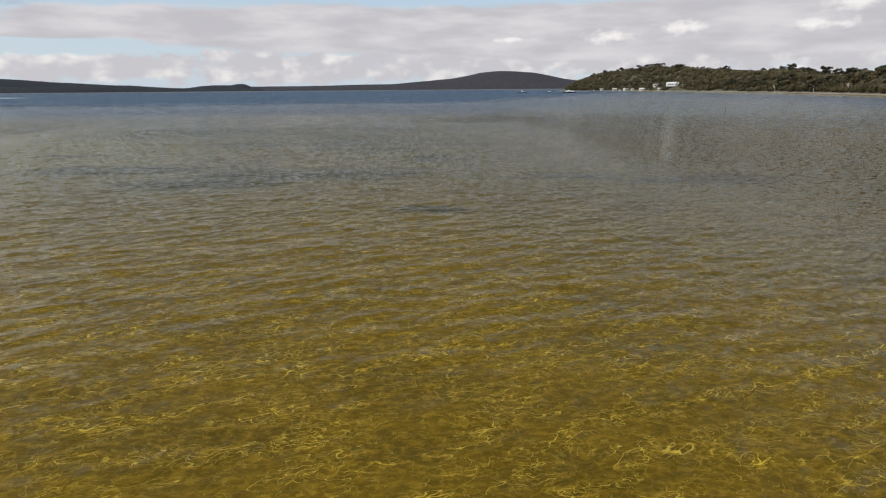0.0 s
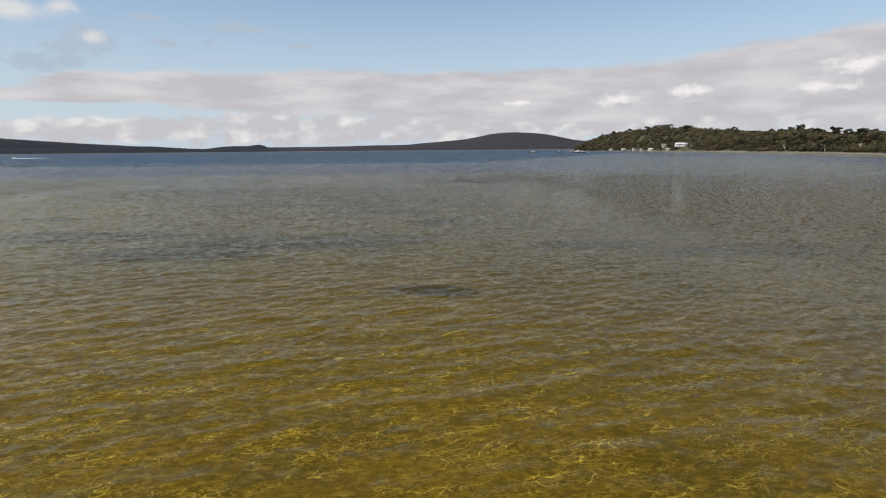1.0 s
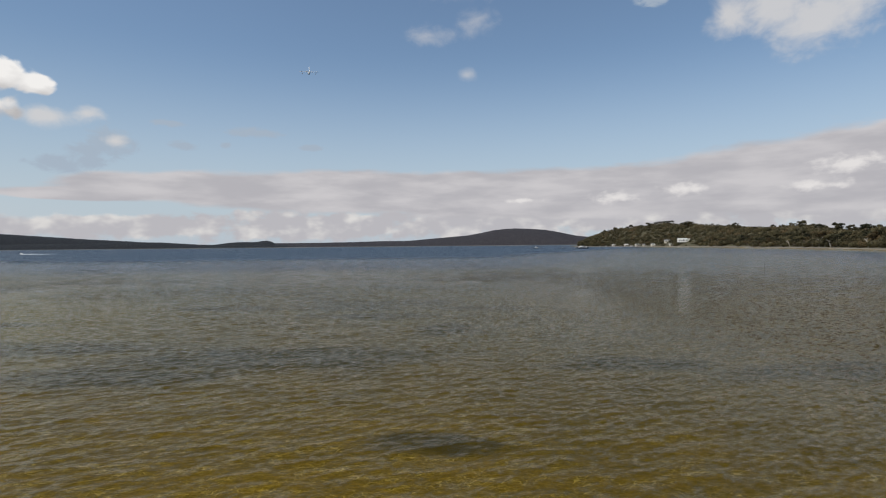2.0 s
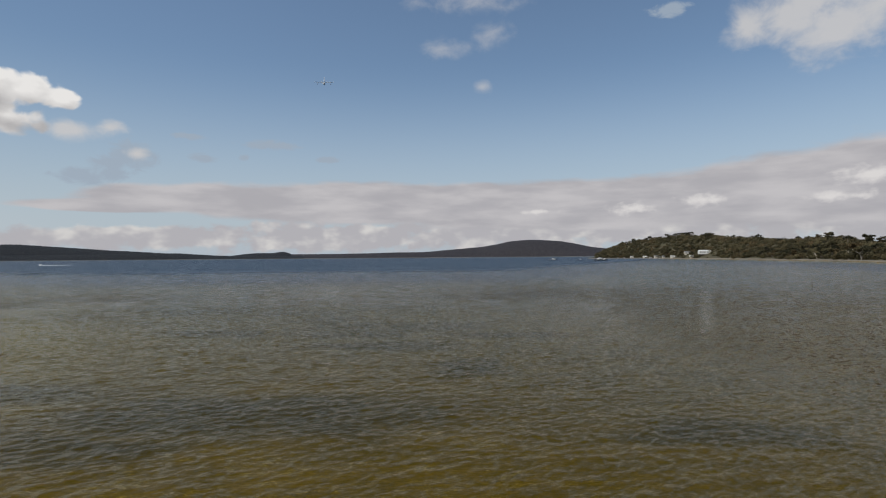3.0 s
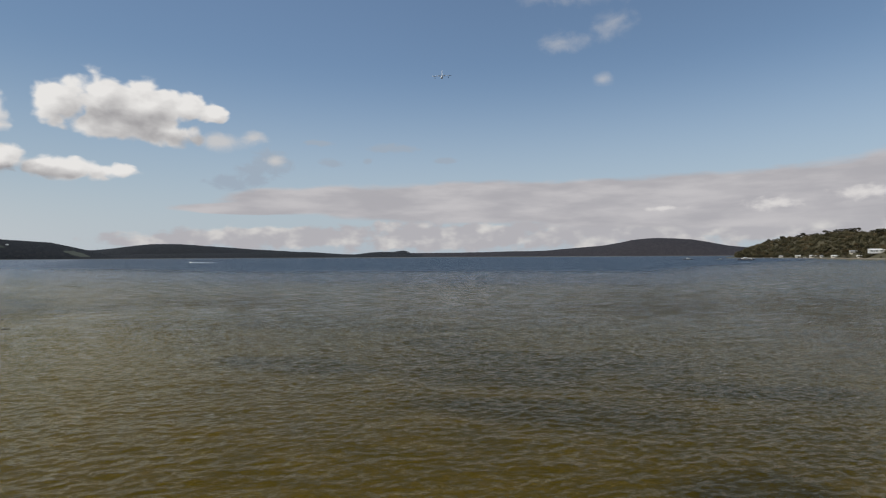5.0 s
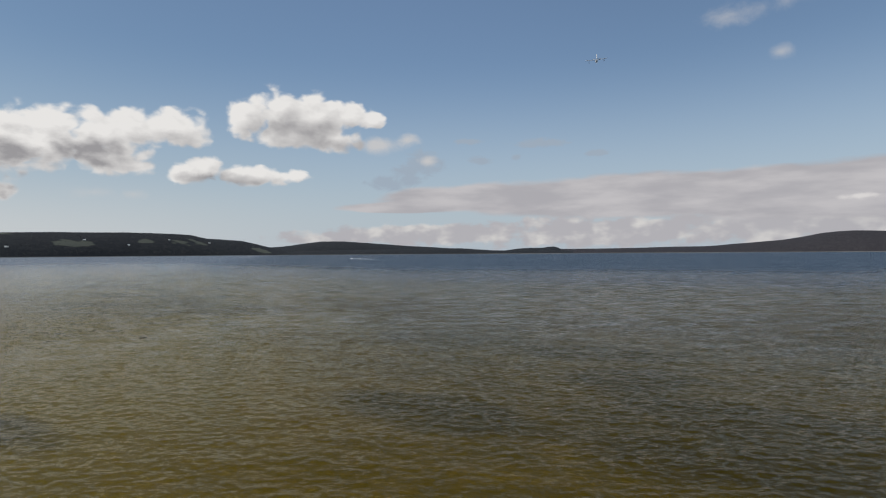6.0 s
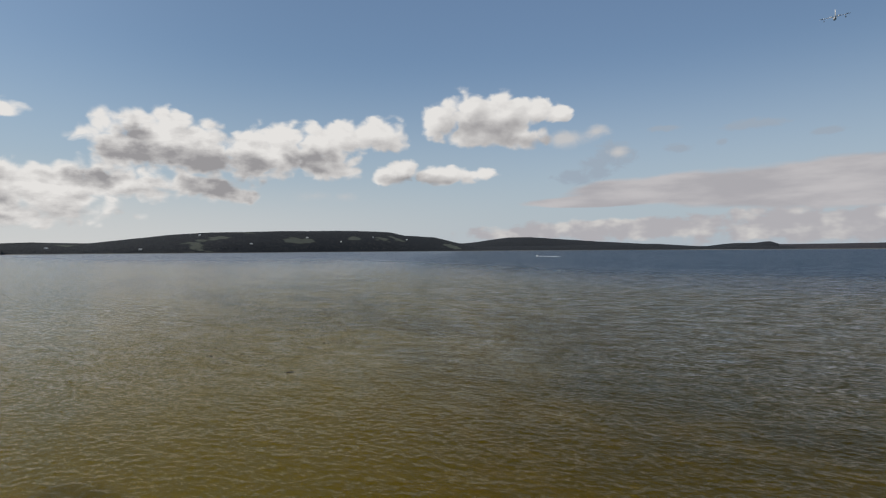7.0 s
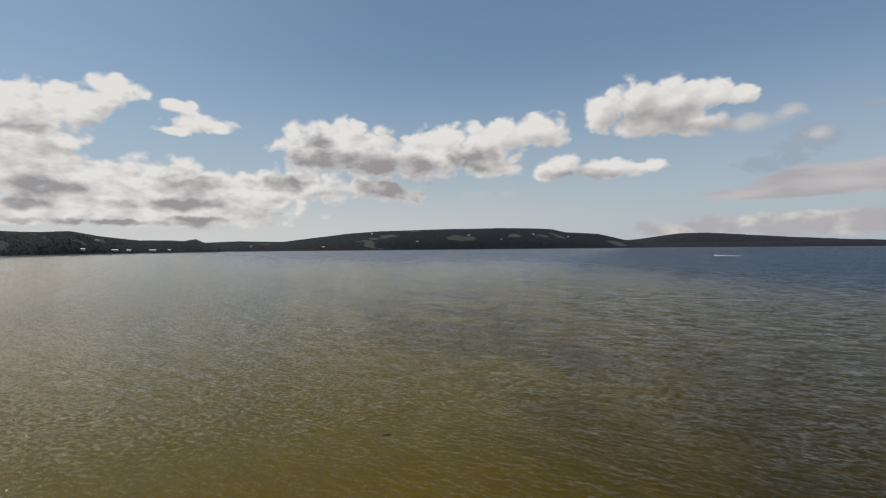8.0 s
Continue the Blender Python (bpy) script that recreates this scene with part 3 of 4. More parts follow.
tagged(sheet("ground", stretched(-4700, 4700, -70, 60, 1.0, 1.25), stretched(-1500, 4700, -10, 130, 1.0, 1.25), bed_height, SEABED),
       "sandy lake bed with painted caustic light and seagrass", "lake bed", kind="structure")

# ---------------------------------------------------------------- far hills


def ridge(name, origin, skyline, shore, width, mat, label, rough=4.0, steps=160, rows=14, seed=0):
    """A range of hills: skyline (degrees left, degrees up) seen from origin, shore (degrees left, metres away)."""
    a0, a1 = skyline[0][0], skyline[-1][0]
    verts, faces = [], []

    def crest(a):
        d = lerp_table(shore, a) + width * 0.55
        return max(0.0, d * math.tan(radians(lerp_table(skyline, a))) + origin[2])

    def surface(a, v):
        d = lerp_table(shore, a) + width * v
        x, y = polar(origin, a, d)
        rise = math.sin(min(v / 0.55, 1.0) * math.pi / 2) ** 0.8 if v < 0.55 else math.cos((v - 0.55) / 0.45 * math.pi / 2)
        bumpy = noise.fractal((x * 0.004 + seed, y * 0.004, 0), 0.9, 2.1, 5) * rough * min(1, v * 4) * (0.35 + 0.65 * abs(v - 0.55))
        return x, y, crest(a) * rise + bumpy - (1.5 if v == 0 else 0)

    for i in range(steps + 1):
        a = a0 + (a1 - a0) * i / steps
        verts += [surface(a, j / rows) for j in range(rows + 1)]
    for i in range(steps):
        for j in range(rows):
            k = i * (rows + 1) + j
            faces.append((k, k + 1, k + rows + 2, k + rows + 1))
    ob = tagged(mesh_object(name, verts, faces, mat), label, "hill", kind="structure")
    return ob, surface


FIRST, LAST = (0.0, 5.0, 4.6), (-12.7, 51.2, 8.4)
far_hills = []
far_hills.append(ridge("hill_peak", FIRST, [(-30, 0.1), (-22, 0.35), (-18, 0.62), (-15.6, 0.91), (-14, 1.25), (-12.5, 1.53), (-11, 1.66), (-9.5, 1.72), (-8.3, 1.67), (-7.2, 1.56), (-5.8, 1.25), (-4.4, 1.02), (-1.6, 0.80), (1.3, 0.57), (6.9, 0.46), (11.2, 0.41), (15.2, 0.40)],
                       [(-30, 3700), (16, 3900)], 700, HAZY_BUSH_PEAK, "broad dark wooded hill far across the lake", seed=3))
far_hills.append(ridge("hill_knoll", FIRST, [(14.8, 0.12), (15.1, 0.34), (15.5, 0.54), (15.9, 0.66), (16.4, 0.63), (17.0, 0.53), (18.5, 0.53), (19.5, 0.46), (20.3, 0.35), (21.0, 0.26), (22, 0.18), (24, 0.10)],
                       [(14, 4000), (24, 4000)], 500, HAZY_BUSH_FAR, "small flat-topped knoll on the far shore", rough=2, steps=70, seed=5))
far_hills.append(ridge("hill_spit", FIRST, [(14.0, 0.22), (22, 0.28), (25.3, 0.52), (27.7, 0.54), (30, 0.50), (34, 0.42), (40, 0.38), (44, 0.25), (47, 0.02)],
                       [(14, 3500), (47, 3300)], 350, HAZY_BUSH_FAR, "low dark wooded spit on the far shore", rough=2, seed=7))
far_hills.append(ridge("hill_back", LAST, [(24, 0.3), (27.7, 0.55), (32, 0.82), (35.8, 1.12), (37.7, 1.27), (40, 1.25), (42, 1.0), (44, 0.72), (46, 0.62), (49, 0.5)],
                       [(24, 3700), (49, 3500)], 650, HAZY_BUSH_FAR, "rounded hill on the far shore, its blue-green from painted haze", seed=9))
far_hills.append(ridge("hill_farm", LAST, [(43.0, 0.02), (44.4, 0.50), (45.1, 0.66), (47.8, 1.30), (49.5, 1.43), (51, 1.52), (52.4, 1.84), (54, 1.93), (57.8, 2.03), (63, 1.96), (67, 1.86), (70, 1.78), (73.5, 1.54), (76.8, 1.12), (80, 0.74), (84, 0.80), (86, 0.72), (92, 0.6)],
                       [(44, 3000), (57, 2700), (69, 2300), (80, 2200), (92, 1950)], 800, HAZY_BUSH_LEFT, "long wooded hill with pale farm clearings", seed=11))
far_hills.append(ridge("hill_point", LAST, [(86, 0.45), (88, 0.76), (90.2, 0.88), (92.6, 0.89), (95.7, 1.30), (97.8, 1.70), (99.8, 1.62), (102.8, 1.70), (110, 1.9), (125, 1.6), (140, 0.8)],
                       [(86, 1850), (92.6, 1620), (97, 1400), (100, 1180), (103, 1060), (120, 900), (140, 900)], 420, HAZY_BUSH_LEFT, "dark wooded point with houses along its shore", seed=13))
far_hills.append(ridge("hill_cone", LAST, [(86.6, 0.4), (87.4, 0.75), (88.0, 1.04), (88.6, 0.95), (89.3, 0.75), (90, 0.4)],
                       [(86, 4000), (90, 4000)], 400, HAZY_BUSH_PEAK, "small conical peak in the distance, greyed by painted haze", rough=1, steps=40, seed=15))

# ---------------------------------------------------------------- the headland
HEAD_SHORE = [(-80, 180), (-65, 220), (-50, 285), (-41.5, 365), (-38, 440), (-35, 520), (-30, 650), (-25.8, 800), (-21, 930), (-18, 985), (-15.9, 1010), (-15, 1030)]
HEAD_SKY = [(-80, 1.5), (-50, 1.6), (-44, 1.75), (-40.1, 1.72), (-38.7, 1.42), (-36.7, 1.70), (-35.1, 1.98), (-33.5, 1.80), (-31.7, 1.76), (-28.6, 1.95), (-25.2, 2.18), (-24.0, 2.30), (-22.6, 2.10), (-21.3, 1.92), (-20, 1.80), (-18.7, 1.62), (-17.6, 1.25), (-16.9, 0.95), (-16.2, 0.62), (-15.7, 0.3), (-15, 0.0)]
HEAD_WIDE, TREE_TALL = 330.0, 8.5


def head_point(a, v):
    """The headland's ground at a degrees left of +y and the fraction v of its width inland."""
    shore = lerp_table(HEAD_SHORE, a)
    d = shore + HEAD_WIDE * v
    x, y = polar(FIRST, a, d)
    top_v = 0.42 if a > -30 else 0.42 - 0.02 * min(-30 - a, 12)
    crest_d = shore + HEAD_WIDE * top_v
    crest = max(1.0, crest_d * math.tan(radians(lerp_table(HEAD_SKY, a))) + FIRST[2] - TREE_TALL)
    m = v * HEAD_WIDE
    if m < 8:
        z = -1.2 + m * 0.22
    else:
        s = min(1.0, (m - 8) / (top_v * HEAD_WIDE - 8))
        z = 0.56 + (crest - 0.56) * (s * s * (3 - 2 * s) * 0.6 + s * 0.4)
        z += noise.fractal((x * 0.02, y * 0.02, 0), 0.9, 2.1, 4) * 0.9 * min(1, (m - 8) / 20)
        if v > 0.75:
            z *= 1 - 0.5 * (v - 0.75) / 0.25
    return Vector((x, y, z))


def headland():
    verts, faces, na = [], [], 190
    vs = [0, 0.012, 0.024, 0.036, 0.05, 0.07, 0.1, 0.14, 0.19, 0.25, 0.31, 0.37, 0.43, 0.5, 0.6, 0.75, 0.88, 1.0]
    for i in range(na + 1):
        a = -75 + 60 * i / na
        verts += [head_point(a, v) for v in vs]
    n = len(vs)
    for i in range(na):
        for j in range(n - 1):
            k = i * n + j
            faces.append((k, k + n, k + n + 1, k + 1))
    return tagged(mesh_object("headland", verts, faces, SOIL), "low headland with a narrow pale sand beach", "headland", kind="structure")


headland()


# ---------------------------------------------------------------- trees


def leaf_cloud(rng, centres, per, leaf, inner=0.55, lie=0.6):
    """Many small bent leaf sprays round the centres (x, y, z, radius)."""
    verts, faces = [], []
    for cx, cy, cz, r in centres:
        for _ in range(per):
            d = rng.normal(size=3)
            d /= np.linalg.norm(d) + 1e-6
            p = np.array((cx, cy, cz)) + d * r * rng.uniform(inner, 1.0) * np.array((1, 1, 0.72))
            u = rng.normal(size=3)
            u -= d * (u @ d) * lie
            u /= np.linalg.norm(u) + 1e-6
            w = np.cross(d, u)
            s = leaf * rng.uniform(0.6, 1.3)
            k = len(verts)
            verts += [p - u * s, p + w * s * 0.6 + d * s * 0.15, p + u * s, p - w * s * 0.6 + d * s * 0.15]
            faces.append((k, k + 1, k + 2, k + 3))
    return [tuple(map(float, v)) for v in verts], faces


def wood_mesh(name, rods, mat, sides=6):
    bm = bmesh.new()
    for pts, rad in rods:
        t = tube(pts, rad, sides)
        me = bpy.data.meshes.new("rod")
        t.to_mesh(me)
        t.free()
        bm.from_mesh(me)
        bpy.data.meshes.remove(me)
    me = bpy.data.meshes.new(name)
    bm.to_mesh(me)
    bm.free()
    me.materials.append(mat)
    return me


def crown_mesh(name, rng, tall, wide, flat, clumps, mat):
    cs = []
    for _ in range(clumps):
        a, r = rng.uniform(0, 2 * math.pi), wide * math.sqrt(rng.uniform(0, 1))
        h = tall * (0.36 + 0.52 * rng.uniform(0, 1) * (1 - flat)) + (tall * 0.40 * flat) * (1 - (r / wide) ** 2 * 0.5)
        cs.append((r * math.cos(a), r * math.sin(a), h, wide * rng.uniform(0.24, 0.42)))
    v, f = leaf_cloud(rng, cs, 46, tall * 0.048)
    me = bpy.data.meshes.new(name)
    me.from_pydata(v, [], f)
    me.materials.append(mat)
    return me, cs


TREE_KINDS = []
tree_rng = np.random.default_rng(5)
for tall, wide, flat, clumps, mat, words in [
        (9.0, 3.6, 0.3, 17, LEAF_DARK, "dark-green gum tree with a rounded crown"),
        (8.0, 4.2, 0.5, 18, LEAF_OLIVE, "olive-green spreading coastal tree"),
        (11.0, 3.2, 0.9, 13, LEAF_DARK, "tall gum tree with a flat layered crown"),
        (6.0, 3.4, 0.2, 15, LEAF_OLIVE, "low bushy olive-green shore tree"),
        (10.0, 3.9, 0.4, 19, LEAF_OLIVE, "grey-green gum tree with an uneven crown"),
        (7.0, 3.0, 0.1, 14, LEAF_DARK, "dense dark-green paperbark tree")]:
    crown, cs = crown_mesh("crown", tree_rng, tall, wide, flat, clumps, mat)
    lean = tree_rng.uniform(-0.4, 0.4, 2)
    rods = [([(0, 0, -0.6), (lean[0] * 0.3, lean[1] * 0.3, tall * 0.25), (lean[0], lean[1], tall * 0.55)], (0.26, 0.19, 0.12))]
    for c in cs[:6]:
        rods.append(([(lean[0] * 0.6, lean[1] * 0.6, tall * 0.36), (c[0] * 0.5, c[1] * 0.5, tall * 0.5), (c[0], c[1], c[2])], (0.11, 0.08, 0.03)))
    TREE_KINDS.append((wood_mesh("trunk", rods, BARK), crown, words, tall))


def plant(kind, where, size, turn):
    trunk, crown, words, tall = TREE_KINDS[kind]
    m = Matrix.Translation(where) @ Matrix.Rotation(turn, 4, "Z") @ Matrix.Diagonal((size, size, size, 1))
    t = thing("tree", m, words, "tree", "trees on the headland")
    for nm, me in (("trunk", trunk), ("crown", crown)):
        ob = new(nm, me)
        ob.parent = t


# clearings kept free of trees: (degrees left, half width, up to which fraction inland)
CLEAR = [(-25.85, 0.85, 0.15), (-24.2, 0.35, 0.13), (-22.9, 0.35, 0.065), (-21.9, 0.9, 0.06), (-20.3, 0.6, 0.055), (-19.2, 0.5, 0.05), (-24.55, 0.35, 0.06)]


def is_clear(a, v):
    return any(abs(a - c) < w and v < top for c, w, top in CLEAR)


rng = np.random.default_rng(21)
front = 0
while front < 190:
    a = -46 + 30.2 * rng.uniform() ** 0.8
    v = rng.uniform(0.034, 0.16)
    if is_clear(a, v):
        continue
    p = head_point(a, v)
    plant(int(rng.choice([0, 1, 3, 3, 4, 5])), p, rng.uniform(0.65, 1.05), rng.uniform(0, 6.28))
    front += 1
for _ in range(70):
    a = -45 + 27.5 * rng.uniform()
    v = (0.42 if a > -30 else 0.42 - 0.02 * min(-30 - a, 12)) + rng.uniform(-0.07, 0.05)
    plant(int(rng.choice([0, 1, 2, 2, 4, 5])), head_point(a, v), rng.uniform(0.7, 1.15), rng.uniform(0, 6.28))

# the wood between, uncountable
wood_centres = []
while len(wood_centres) < 2700:
    a = -52 + 36.2 * rng.uniform()
    v = 0.034 + 0.44 * rng.uniform() ** 0.9
    low = is_clear(a, v + 0.01)
    p = head_point(a, v)
    hill_top = v > (0.34 if a > -30 else 0.34 - 0.015 * min(-30 - a, 12))
    lump = 0.5 + 0.5 * noise.noise((p.x * 0.045, p.y * 0.045, 3.0))
    r = rng.uniform(1.5, 3.0) + 3.2 * lump * rng.uniform(0.5, 1.0)
    tall = (1.0 + 6.8 * lump ** 1.5 * rng.uniform(0.6, 1.1)) * (0.88 if hill_top else 1.05)
    if low:
        if rng.uniform() < 0.6:
            continue
        r, tall = rng.uniform(0.9, 1.5), rng.uniform(0.6, 1.3)
    wood_centres.append((p.x, p.y, p.z + tall * 0.6, r))
wv, wf = leaf_cloud(rng, wood_centres, 150, 0.62, 0.86, 0.93)
tagged(mesh_object("headland_woodland", wv, wf, LEAF_OLIVE, smooth=False), "dense olive and dark-green coastal bush covering the headland", "woodland", kind="stuff")


def far_wood(name, surface, a0, a1, count, seed, label, size=(5, 10), top=0.6):
    """Rough tree-tops on a far slope."""
    r = np.random.default_rng(seed)
    cs = []
    for i in range(count):
        a = a0 + (a1 - a0) * r.uniform()
        v = r.uniform(0.03, top) if i % 3 else r.uniform(0.48, 0.6)
        x, y, z = surface(a, v)
        s = r.uniform(*size)
        cs.append((x, y, z - s * 0.5, s))
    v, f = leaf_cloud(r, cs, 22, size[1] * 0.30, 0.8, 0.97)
    return tagged(mesh_object(name, v, f, HAZY_LEAF_FAR, smooth=False), label, "woodland", kind="stuff")


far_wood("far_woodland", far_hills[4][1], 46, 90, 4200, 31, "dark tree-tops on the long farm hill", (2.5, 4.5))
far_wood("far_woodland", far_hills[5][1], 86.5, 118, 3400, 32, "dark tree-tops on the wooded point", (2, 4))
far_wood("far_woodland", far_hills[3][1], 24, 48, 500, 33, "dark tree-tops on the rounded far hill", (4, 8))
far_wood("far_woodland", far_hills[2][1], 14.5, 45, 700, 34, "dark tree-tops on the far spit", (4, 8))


def dead_tree(where, tall, seed, turn):
    r = np.random.default_rng(seed)
    t = thing("dead_tree", Matrix.Translation(where) @ Matrix.Rotation(turn, 4, "Z"), "bare bleached dead tree leaning over the shore", "tree", "dead trees on the shore")
    top = (tall * 0.25, 0, tall * 0.75)
    part("trunk", tube([(0, 0, -0.4), (tall * 0.1, 0.1, tall * 0.4), top], (0.34, 0.26, 0.14)), PALE_WOOD, t)
    for k in range(5):
        b = Vector((tall * (0.08 + 0.03 * k), 0.05, tall * (0.32 + 0.09 * k)))
        d = Vector((r.uniform(-0.8, 0.9), r.uniform(-0.7, 0.7), r.uniform(0.3, 0.9))) * tall * 0.42
        part("branch", tube([b, b + d * 0.55 + Vector((0, 0, 0.3)), b + d], (0.15, 0.10, 0.04), 6), PALE_WOOD, t)


for k, (a, v, tall) in enumerate([(-36.2, 0.042, 7.5), (-36.6, 0.048, 8.0), (-37.0, 0.040, 6.5), (-34.1, 0.045, 6.0), (-39.5, 0.045, 6.0)]):
    dead_tree(head_point(a, v), tall, 50 + k, 0.8 * k)

# ---------------------------------------------------------------- buildings


def gable(wide, deep, eave, ridge_z, over=0.4, thick=0.18):
    """A pitched roof with thickness, ridge along x."""
    w, d = wide / 2 + over, deep / 2 + over
    low = eave - over * (ridge_z - eave) / (deep / 2)
    rings = []
    for x in (-w, w):
        rings.append([(x, -d, low), (x, 0, ridge_z), (x, d, low), (x, d, low + thick), (x, 0, ridge_z + thick), (x, -d, low + thick)])
    bm = loft(rings)
    for f in bm.faces:
        f.smooth = False
    return bm


def house(where, turn, wide, deep, eave, rise, wall_mat, roof_mat, label, windows=3, name="house", category="house"):
    t = thing(name, Matrix.Translation(where) @ Matrix.Rotation(turn, 4, "Z"), label, category)
    w, d = wide / 2, deep / 2
    prof = [(-d, -1.5), (d, -1.5), (d, eave), (0, eave + rise), (-d, eave)]
    body = loft([[(x, y, z) for y, z in prof] for x in (-w, w)])
    for f in body.faces:
        f.smooth = False
    part("wall", body, wall_mat, t)
    part("roof", gable(wide, deep, eave, eave + rise), roof_mat, t)
    for k in range(windows):
        x = -w + wide * (k + 0.5) / windows
        win = part("window", box(wide / windows * 0.5, 0.08, eave * 0.42, x, -d - 0.03, eave * 0.55), GLASS, t)
        part("frame", box(wide / windows * 0.5 + 0.25, 0.06, 0.14, x, -d - 0.05, eave * 0.55 - eave * 0.21 - 0.07), WHITE, win)
    if windows > 1:
        part("door", box(0.95, 0.08, eave * 0.72, -w + wide / windows, -d - 0.03, eave * 0.36), GREY_ROOF, t)
    return t


def face(a):
    """Turn that makes a front (-y) face back along the line of sight."""
    return radians(a)


house(head_point(-25.85, 0.135) + Vector((0, 0, 0.4)), face(-25.85 + 14), 23.0, 7.0, 2.4, 1.5, WHITE, ROOF, "white beach house with a pale metal roof among trees", 5)
house(head_point(-24.15, 0.115) + Vector((0, 0, 0.2)), face(-24 + 10), 8.0, 5.0, 2.5, 1.1, CREAM, GREY_ROOF, "small cream cottage with a grey roof", 2, "cottage", "cottage")
for a, v, w, deep, roof, words in [(-22.95, 0.05, 8.0, 4.5, ROOF, "cream shore cabin with a pale roof"), (-22.1, 0.047, 5.0, 4.0, GREY_ROOF, "small cream shed with a grey roof"),
                                   (-21.5, 0.05, 9.0, 4.5, ROOF, "long cream shore cabin with a pale roof"), (-20.4, 0.045, 6.0, 4.0, ROOF, "cream boat shed above the beach"),
                                   (-19.2, 0.042, 5.0, 4.0, ROOF, "cream boat shed by the water"), (-24.55, 0.05, 7.0, 4.0, ROOF, "low pale shed above the beach")]:
    house(head_point(a, v), face(a + 8), w, deep, 1.9, 0.8, CREAM, roof, words, 2, "shed", "shed")

# farmhouses and sheds on the hills across the lake
farm, point = far_hills[4][1], far_hills[5][1]
for hill, a, v, w, roof, words in [
        (point, 97.0, 0.045, 16, ROOF, "white house near the water on the wooded point"), (point, 94.6, 0.04, 26, ROOF, "long white-roofed shed by the lake shore"),
        (point, 93.5, 0.04, 17, ROOF, "white-roofed house by the lake shore"), (point, 91.6, 0.04, 30, ROOF, "long pale shed by the lake shore"),
        (point, 95.9, 0.22, 18, GREY_ROOF, "pale house half hidden among trees"), (point, 90.2, 0.04, 14, ROOF, "small white boathouse by the shore"),
        (farm, 83.0, 0.12, 17, ROOF, "white farmhouse on a wooded slope"), (farm, 60.9, 0.20, 20, ROOF, "white-roofed farm shed on the hillside"),
        (farm, 54.2, 0.22, 15, ROOF, "white farmhouse beside a clearing"), (farm, 50.7, 0.23, 18, ROOF, "pale farmhouse on the hillside"),
        (farm, 66.3, 0.10, 20, ROOF, "pale shed low on the slope"), (farm, 71.0, 0.32, 16, ROOF, "pale farmhouse high on the slope"),
        (farm, 57.5, 0.12, 14, ROOF, "small pale house near the shore"), (farm, 76.0, 0.05, 22, ROOF, "long pale shed near the shore")]:
    x, y, z = hill(a, v)
    house((x, y, z + 0.6), face(a), w * 0.55, 6.0, 2.2, 1.5, PALE_WALL, roof, words, 3, "farmhouse" if "shed" not in words else "farm_shed", "building")

# ---------------------------------------------------------------- boats


def hull_mesh(length, beam, depth, sheer=0.25):
    rings = []
    for k in range(9):
        s = k / 8
        half = beam / 2 * (math.sin(min(1, s * 1.7 + 0.32) * math.pi / 2) if s < 0.55 else math.cos((s - 0.55) / 0.45 * math.pi / 2) ** 0.7) + 0.02
        x, top = (s - 0.5) * length, depth * (1 + sheer * s * s)
        keel = -0.35 * depth + 0.5 * depth * max(0, s - 0.75) / 0.25
        rings.append([(x, -half, top), (x, -half * 0.92, depth * 0.2), (x, 0, keel), (x, half * 0.92, depth * 0.2), (x, half, top), (x, 0, top - 0.12)])
    return loft(rings)


def launch(where, turn, length, hull_mat, label, cabin=0.5, name="motor_launch"):
    t = thing(name, Matrix.Translation(where) @ Matrix.Rotation(turn, 4, "Z"), label, "boat")
    beam, depth = length * 0.27, length * 0.085
    part("hull", hull_mesh(length, beam, depth), hull_mat, t)
    part("rub_rail", box(length * 0.8, beam * 0.98, 0.06, -length * 0.06, 0, depth * 1.05, 0.03), WHITE, t)
    c = part("cabin", box(length * cabin, beam * 0.72, length * 0.075, -length * 0.05, 0, depth + length * 0.037, 0.1), WHITE, t)
    for side in (-1, 1):
        part("window", box(length * cabin * 0.75, 0.04, length * 0.028, -length * 0.04, side * beam * 0.362, depth + length * 0.045), GLASS, c)
    part("wheelhouse", box(length * 0.17, beam * 0.55, length * 0.05, length * 0.02, 0, depth + length * 0.098, 0.06), WHITE, t)
    part("mast", tube([(0, 0, depth + length * 0.11), (0, 0, depth + length * 0.2)], (0.04, 0.03)), GREY_ROOF, t)
    return t


launch((171, 596, -0.15), radians(188), 15.0, HULL, "moored white motor launch with a dark hull", 0.55)
launch((140, 690, -0.1), radians(175), 11.0, HULL, "small dark moored work boat with a white cabin", 0.3, "work_boat")
launch((168, 668, -0.1), radians(160), 7.5, HULL, "small dark moored boat with a white cabin", 0.3, "work_boat")


def dinghy(where, turn):
    t = thing("dinghy", Matrix.Translation(where) @ Matrix.Rotation(turn, 4, "Z"), "small white dinghy drawn up on the beach", "boat", "dinghies on the beach")
    part("hull", hull_mesh(4.2, 1.6, 0.55), WHITE, t)
    for x in (-0.9, 0.4):
        part("thwart", box(0.3, 1.4, 0.05, x, 0, 0.48, 0.01), PALE_WOOD, t)


for a, turn in ((-20.9, 0.3), (-18.5, -0.5), (-17.9, 0.9)):
    dinghy(head_point(a, 0.030) + Vector((0, 0, 0.25)), turn)


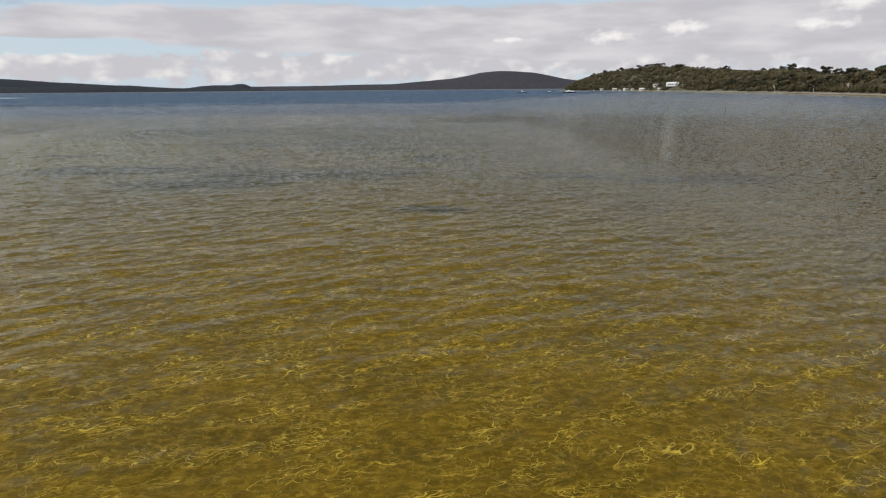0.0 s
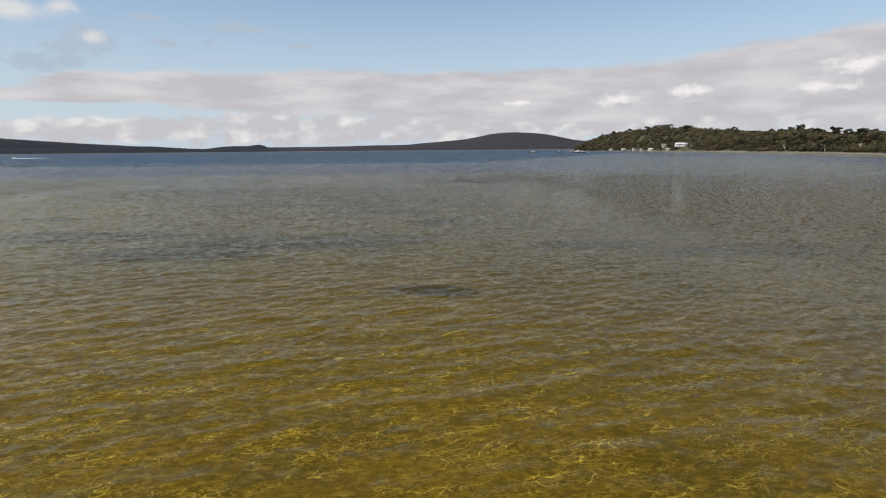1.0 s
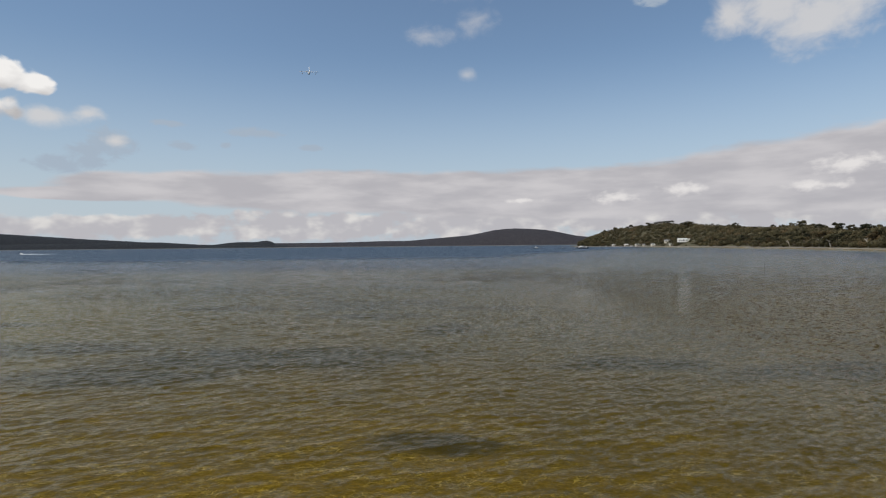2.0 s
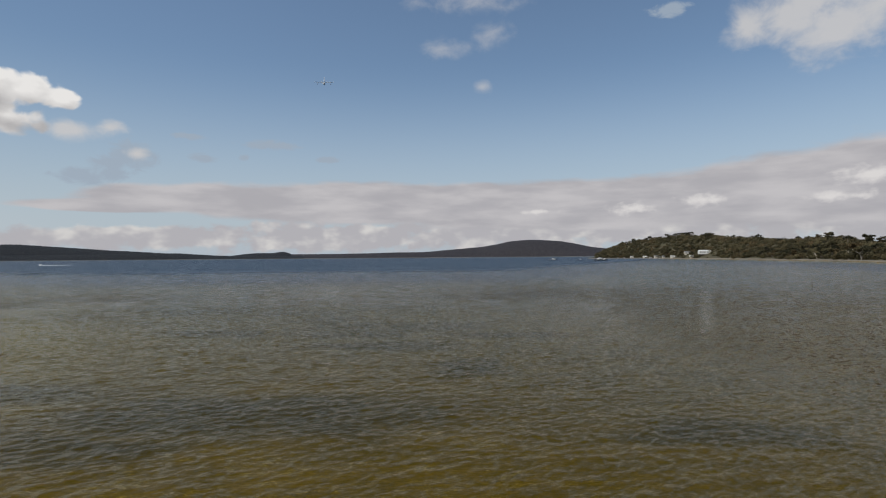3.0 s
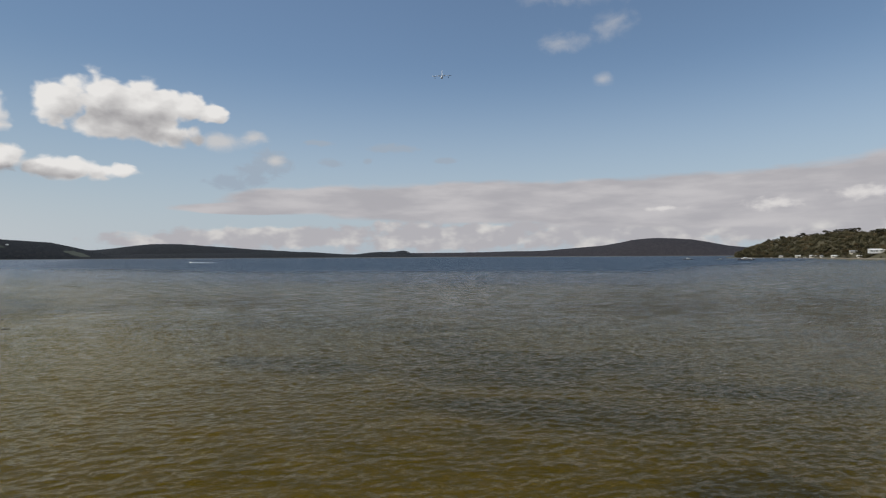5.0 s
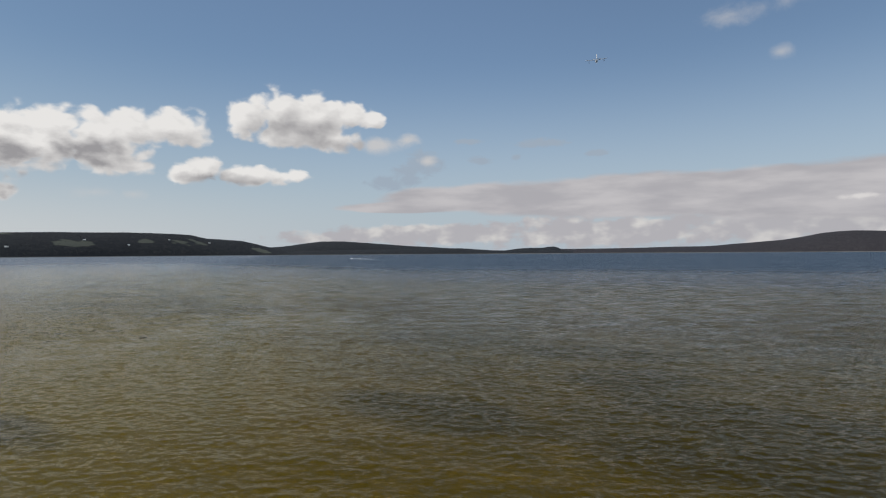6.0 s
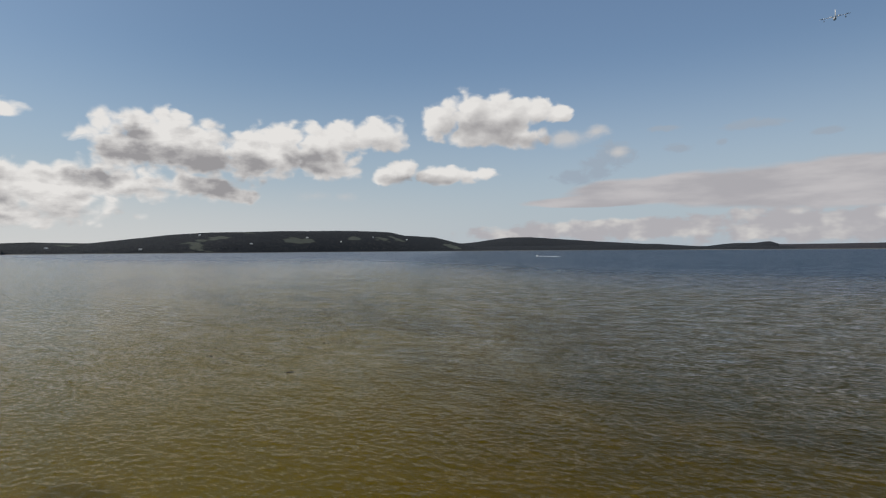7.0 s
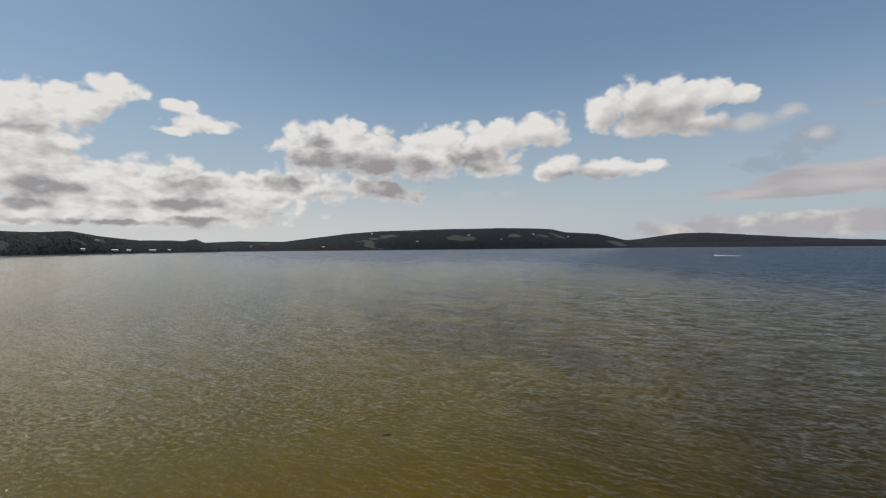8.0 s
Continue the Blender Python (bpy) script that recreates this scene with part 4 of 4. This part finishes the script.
def speedboat(where, turn):
    t = thing("speedboat", Matrix.Translation(where) @ Matrix.Rotation(turn, 4, "Z"), "small white speedboat under way with a foaming wake", "boat")
    part("hull", hull_mesh(6.0, 2.1, 0.75), WHITE, t)
    w = part("windscreen", box(0.1, 1.5, 0.5, 0.5, 0, 1.0, 0.02), GLASS, t)
    part("console", box(0.8, 1.2, 0.6, 0.0, 0, 0.9, 0.06), WHITE, t)
    part("outboard_motor", box(0.5, 0.4, 1.0, -3.1, 0, 0.7, 0.1), DARK, t)


speedboat((-367, 520, -0.1), radians(150))
foam = bmesh.new()
fr = np.random.default_rng(8)
for side in (-1, 0, 1):
    for k in range(60):
        s = k / 59
        along = 2.0 + 32 * s
        off = side * (0.5 + 2.6 * s) + fr.uniform(-0.5, 0.5)
        size = fr.uniform(0.3, 1.1) * (1.3 - 0.8 * s)
        bmesh.ops.create_icosphere(foam, subdivisions=1, radius=1, matrix=Matrix.Translation((along, off, 0.05)) @ Matrix.Diagonal((size, size * 0.7, 0.30 * (1.2 - s), 1)))
wake = bpy.data.meshes.new("wake")
foam.to_mesh(wake)
foam.free()
wake.materials.append(FOAM)
wk = new("wake", wake)
wk.matrix_basis = Matrix.Translation((-367, 520, 0.0)) @ Matrix.Rotation(radians(-14), 4, "Z")
tagged(wk, "white foam trail behind the speedboat on the lake", "wake", kind="stuff")

# ---------------------------------------------------------------- marker post
post = thing("marker_post", pose(61.9, 106.6, 0, 2.0, -1.5, 0), "weathered wooden marker post standing in shallow water", "post")
part("pile", tube([(0, 0, -1.6), (0.01, 0, 0.3), (0, 0.01, 0.80)], (0.075, 0.065, 0.06), 10), POST, post)
part("cap", tube([(0, 0.01, 0.80), (0, 0.01, 0.84), (0, 0.01, 0.94)], (0.08, 0.08, 0.02), 10), POST, post, "worn conical cap")

# ---------------------------------------------------------------- drifting weed
def floating_weed(m, label, strands, seed):
    weed = thing("floating_weed", m, label, "seaweed")
    weed_rng = random.Random(seed)
    for _ in range(strands):
        bx, by = weed_rng.uniform(-0.16, 0.16), weed_rng.uniform(-0.08, 0.08)
        turn_w, long_w = weed_rng.uniform(-0.7, 0.7), weed_rng.uniform(0.16, 0.34)
        rod = [(bx + long_w * (u - 0.5) * math.cos(turn_w), by + long_w * (u - 0.5) * math.sin(turn_w), 0.012 + 0.014 * math.sin(3.1 * u)) for u in (0.0, 0.35, 0.7, 1.0)]
        part("strand", tube(rod, (0.008, 0.030, 0.026, 0.008), 6), SEAWEED, weed)


floating_weed(pose(-41.0, 63.8, -0.02, 0, 0, 70), "dark clump of torn seagrass drifting on the lake", 14, 9)

# ---------------------------------------------------------------- the seaplane overhead


def aerofoil(x, span_y, z, chord, thick):
    pts = []
    for k in range(12):
        c = 2 * math.pi * k / 12
        u = (1 - math.cos(c)) / 2
        pts.append((x - chord * u, span_y, z + thick * math.sin(c) * (0.35 + 0.9 * math.sqrt(max(0, 1 - u)))))
    return pts


def seaplane(m):
    t = thing("seaplane", m, "small white twin-float flying boat aircraft in flight", "aircraft")
    rings = []
    for x, ry, rz, z in [(1.45, 0.03, 0.03, -0.02), (1.3, 0.14, 0.12, 0.0), (0.9, 0.24, 0.24, 0.0), (0.3, 0.28, 0.30, 0.02), (-0.3, 0.26, 0.28, 0.05), (-0.9, 0.16, 0.19, 0.14), (-1.5, 0.09, 0.11, 0.22), (-1.95, 0.03, 0.05, 0.27)]:
        rings.append([(x, ry * math.cos(2 * math.pi * k / 14), z + rz * math.sin(2 * math.pi * k / 14) * (1 if math.sin(2 * math.pi * k / 14) > 0 else 0.85)) for k in range(14)])
    h = part("hull", loft(rings), WHITE, t)
    part("canopy", loft([[(x, r * math.cos(2 * math.pi * k / 10), 0.2 + r * math.sin(2 * math.pi * k / 10)) for k in range(10)] for x, r in ((1.0, 0.04), (0.8, 0.13), (0.5, 0.16), (0.2, 0.05))]), GLASS, h)
    part("wing", loft([aerofoil(0.42 - abs(y) * 0.05, y, 0.36 + abs(y) * 0.035, 0.62 - abs(y) * 0.10, 0.045) for y in (-2.25, -1.6, -0.8, 0, 0.8, 1.6, 2.25)]), WHITE, t)
    for s in (-1, 1):
        part("wing_panel", box(0.32, 0.36, 0.02, 0.10, s * 1.85, 0.475, 0.004), DARK, t, "dark wing-tip panel")
        strut = part("strut", tube([(0.15, s * 1.55, 0.40), (0.2, s * 1.55, 0.02)], (0.03, 0.025), 8), GREY_ROOF, t, "grey float strut")
        part("float", loft([[(x, s * 1.55 + r * math.cos(2 * math.pi * k / 10), -0.04 + r * math.sin(2 * math.pi * k / 10)) for k in range(10)] for x, r in ((0.5, 0.02), (0.35, 0.09), (0.05, 0.10), (-0.2, 0.03))]), GREY_ROOF, strut)
        part("engine_nacelle", loft([[(x, s * 0.62 + r * math.cos(2 * math.pi * k / 10), 0.50 + r * math.sin(2 * math.pi * k / 10)) for k in range(10)] for x, r in ((0.62, 0.03), (0.5, 0.10), (0.1, 0.10), (-0.25, 0.03))]), WHITE, t)
    part("tail_fin", loft([[(-1.25 - (z - 0.2) * 0.40, -0.07, z), (-1.25 - (z - 0.2) * 0.40, 0.07, z), (-1.95 - (z - 0.2) * 0.12, 0.01, z), (-1.95 - (z - 0.2) * 0.12, -0.01, z)] for z in (0.2, 0.65, 1.4)]), WHITE, t)
    part("tailplane", loft([aerofoil(-1.55 - abs(y) * 0.1, y, 0.42, 0.42 - abs(y) * 0.12, 0.022) for y in (-0.85, -0.4, 0, 0.4, 0.85)]), WHITE, t)
    return t


# about 330 m out, climbing away and banking a little
px, py = polar((0.4, 22.0), 12.1, 316.0)
seaplane(Matrix.Translation((px, py, 105.5)) @ Matrix.Rotation(radians(90 + 15), 4, "Z") @ Matrix.Rotation(radians(-15), 4, "Y")
         @ Matrix.Rotation(radians(-3), 4, "X") @ Matrix.Scale(2.45, 4))
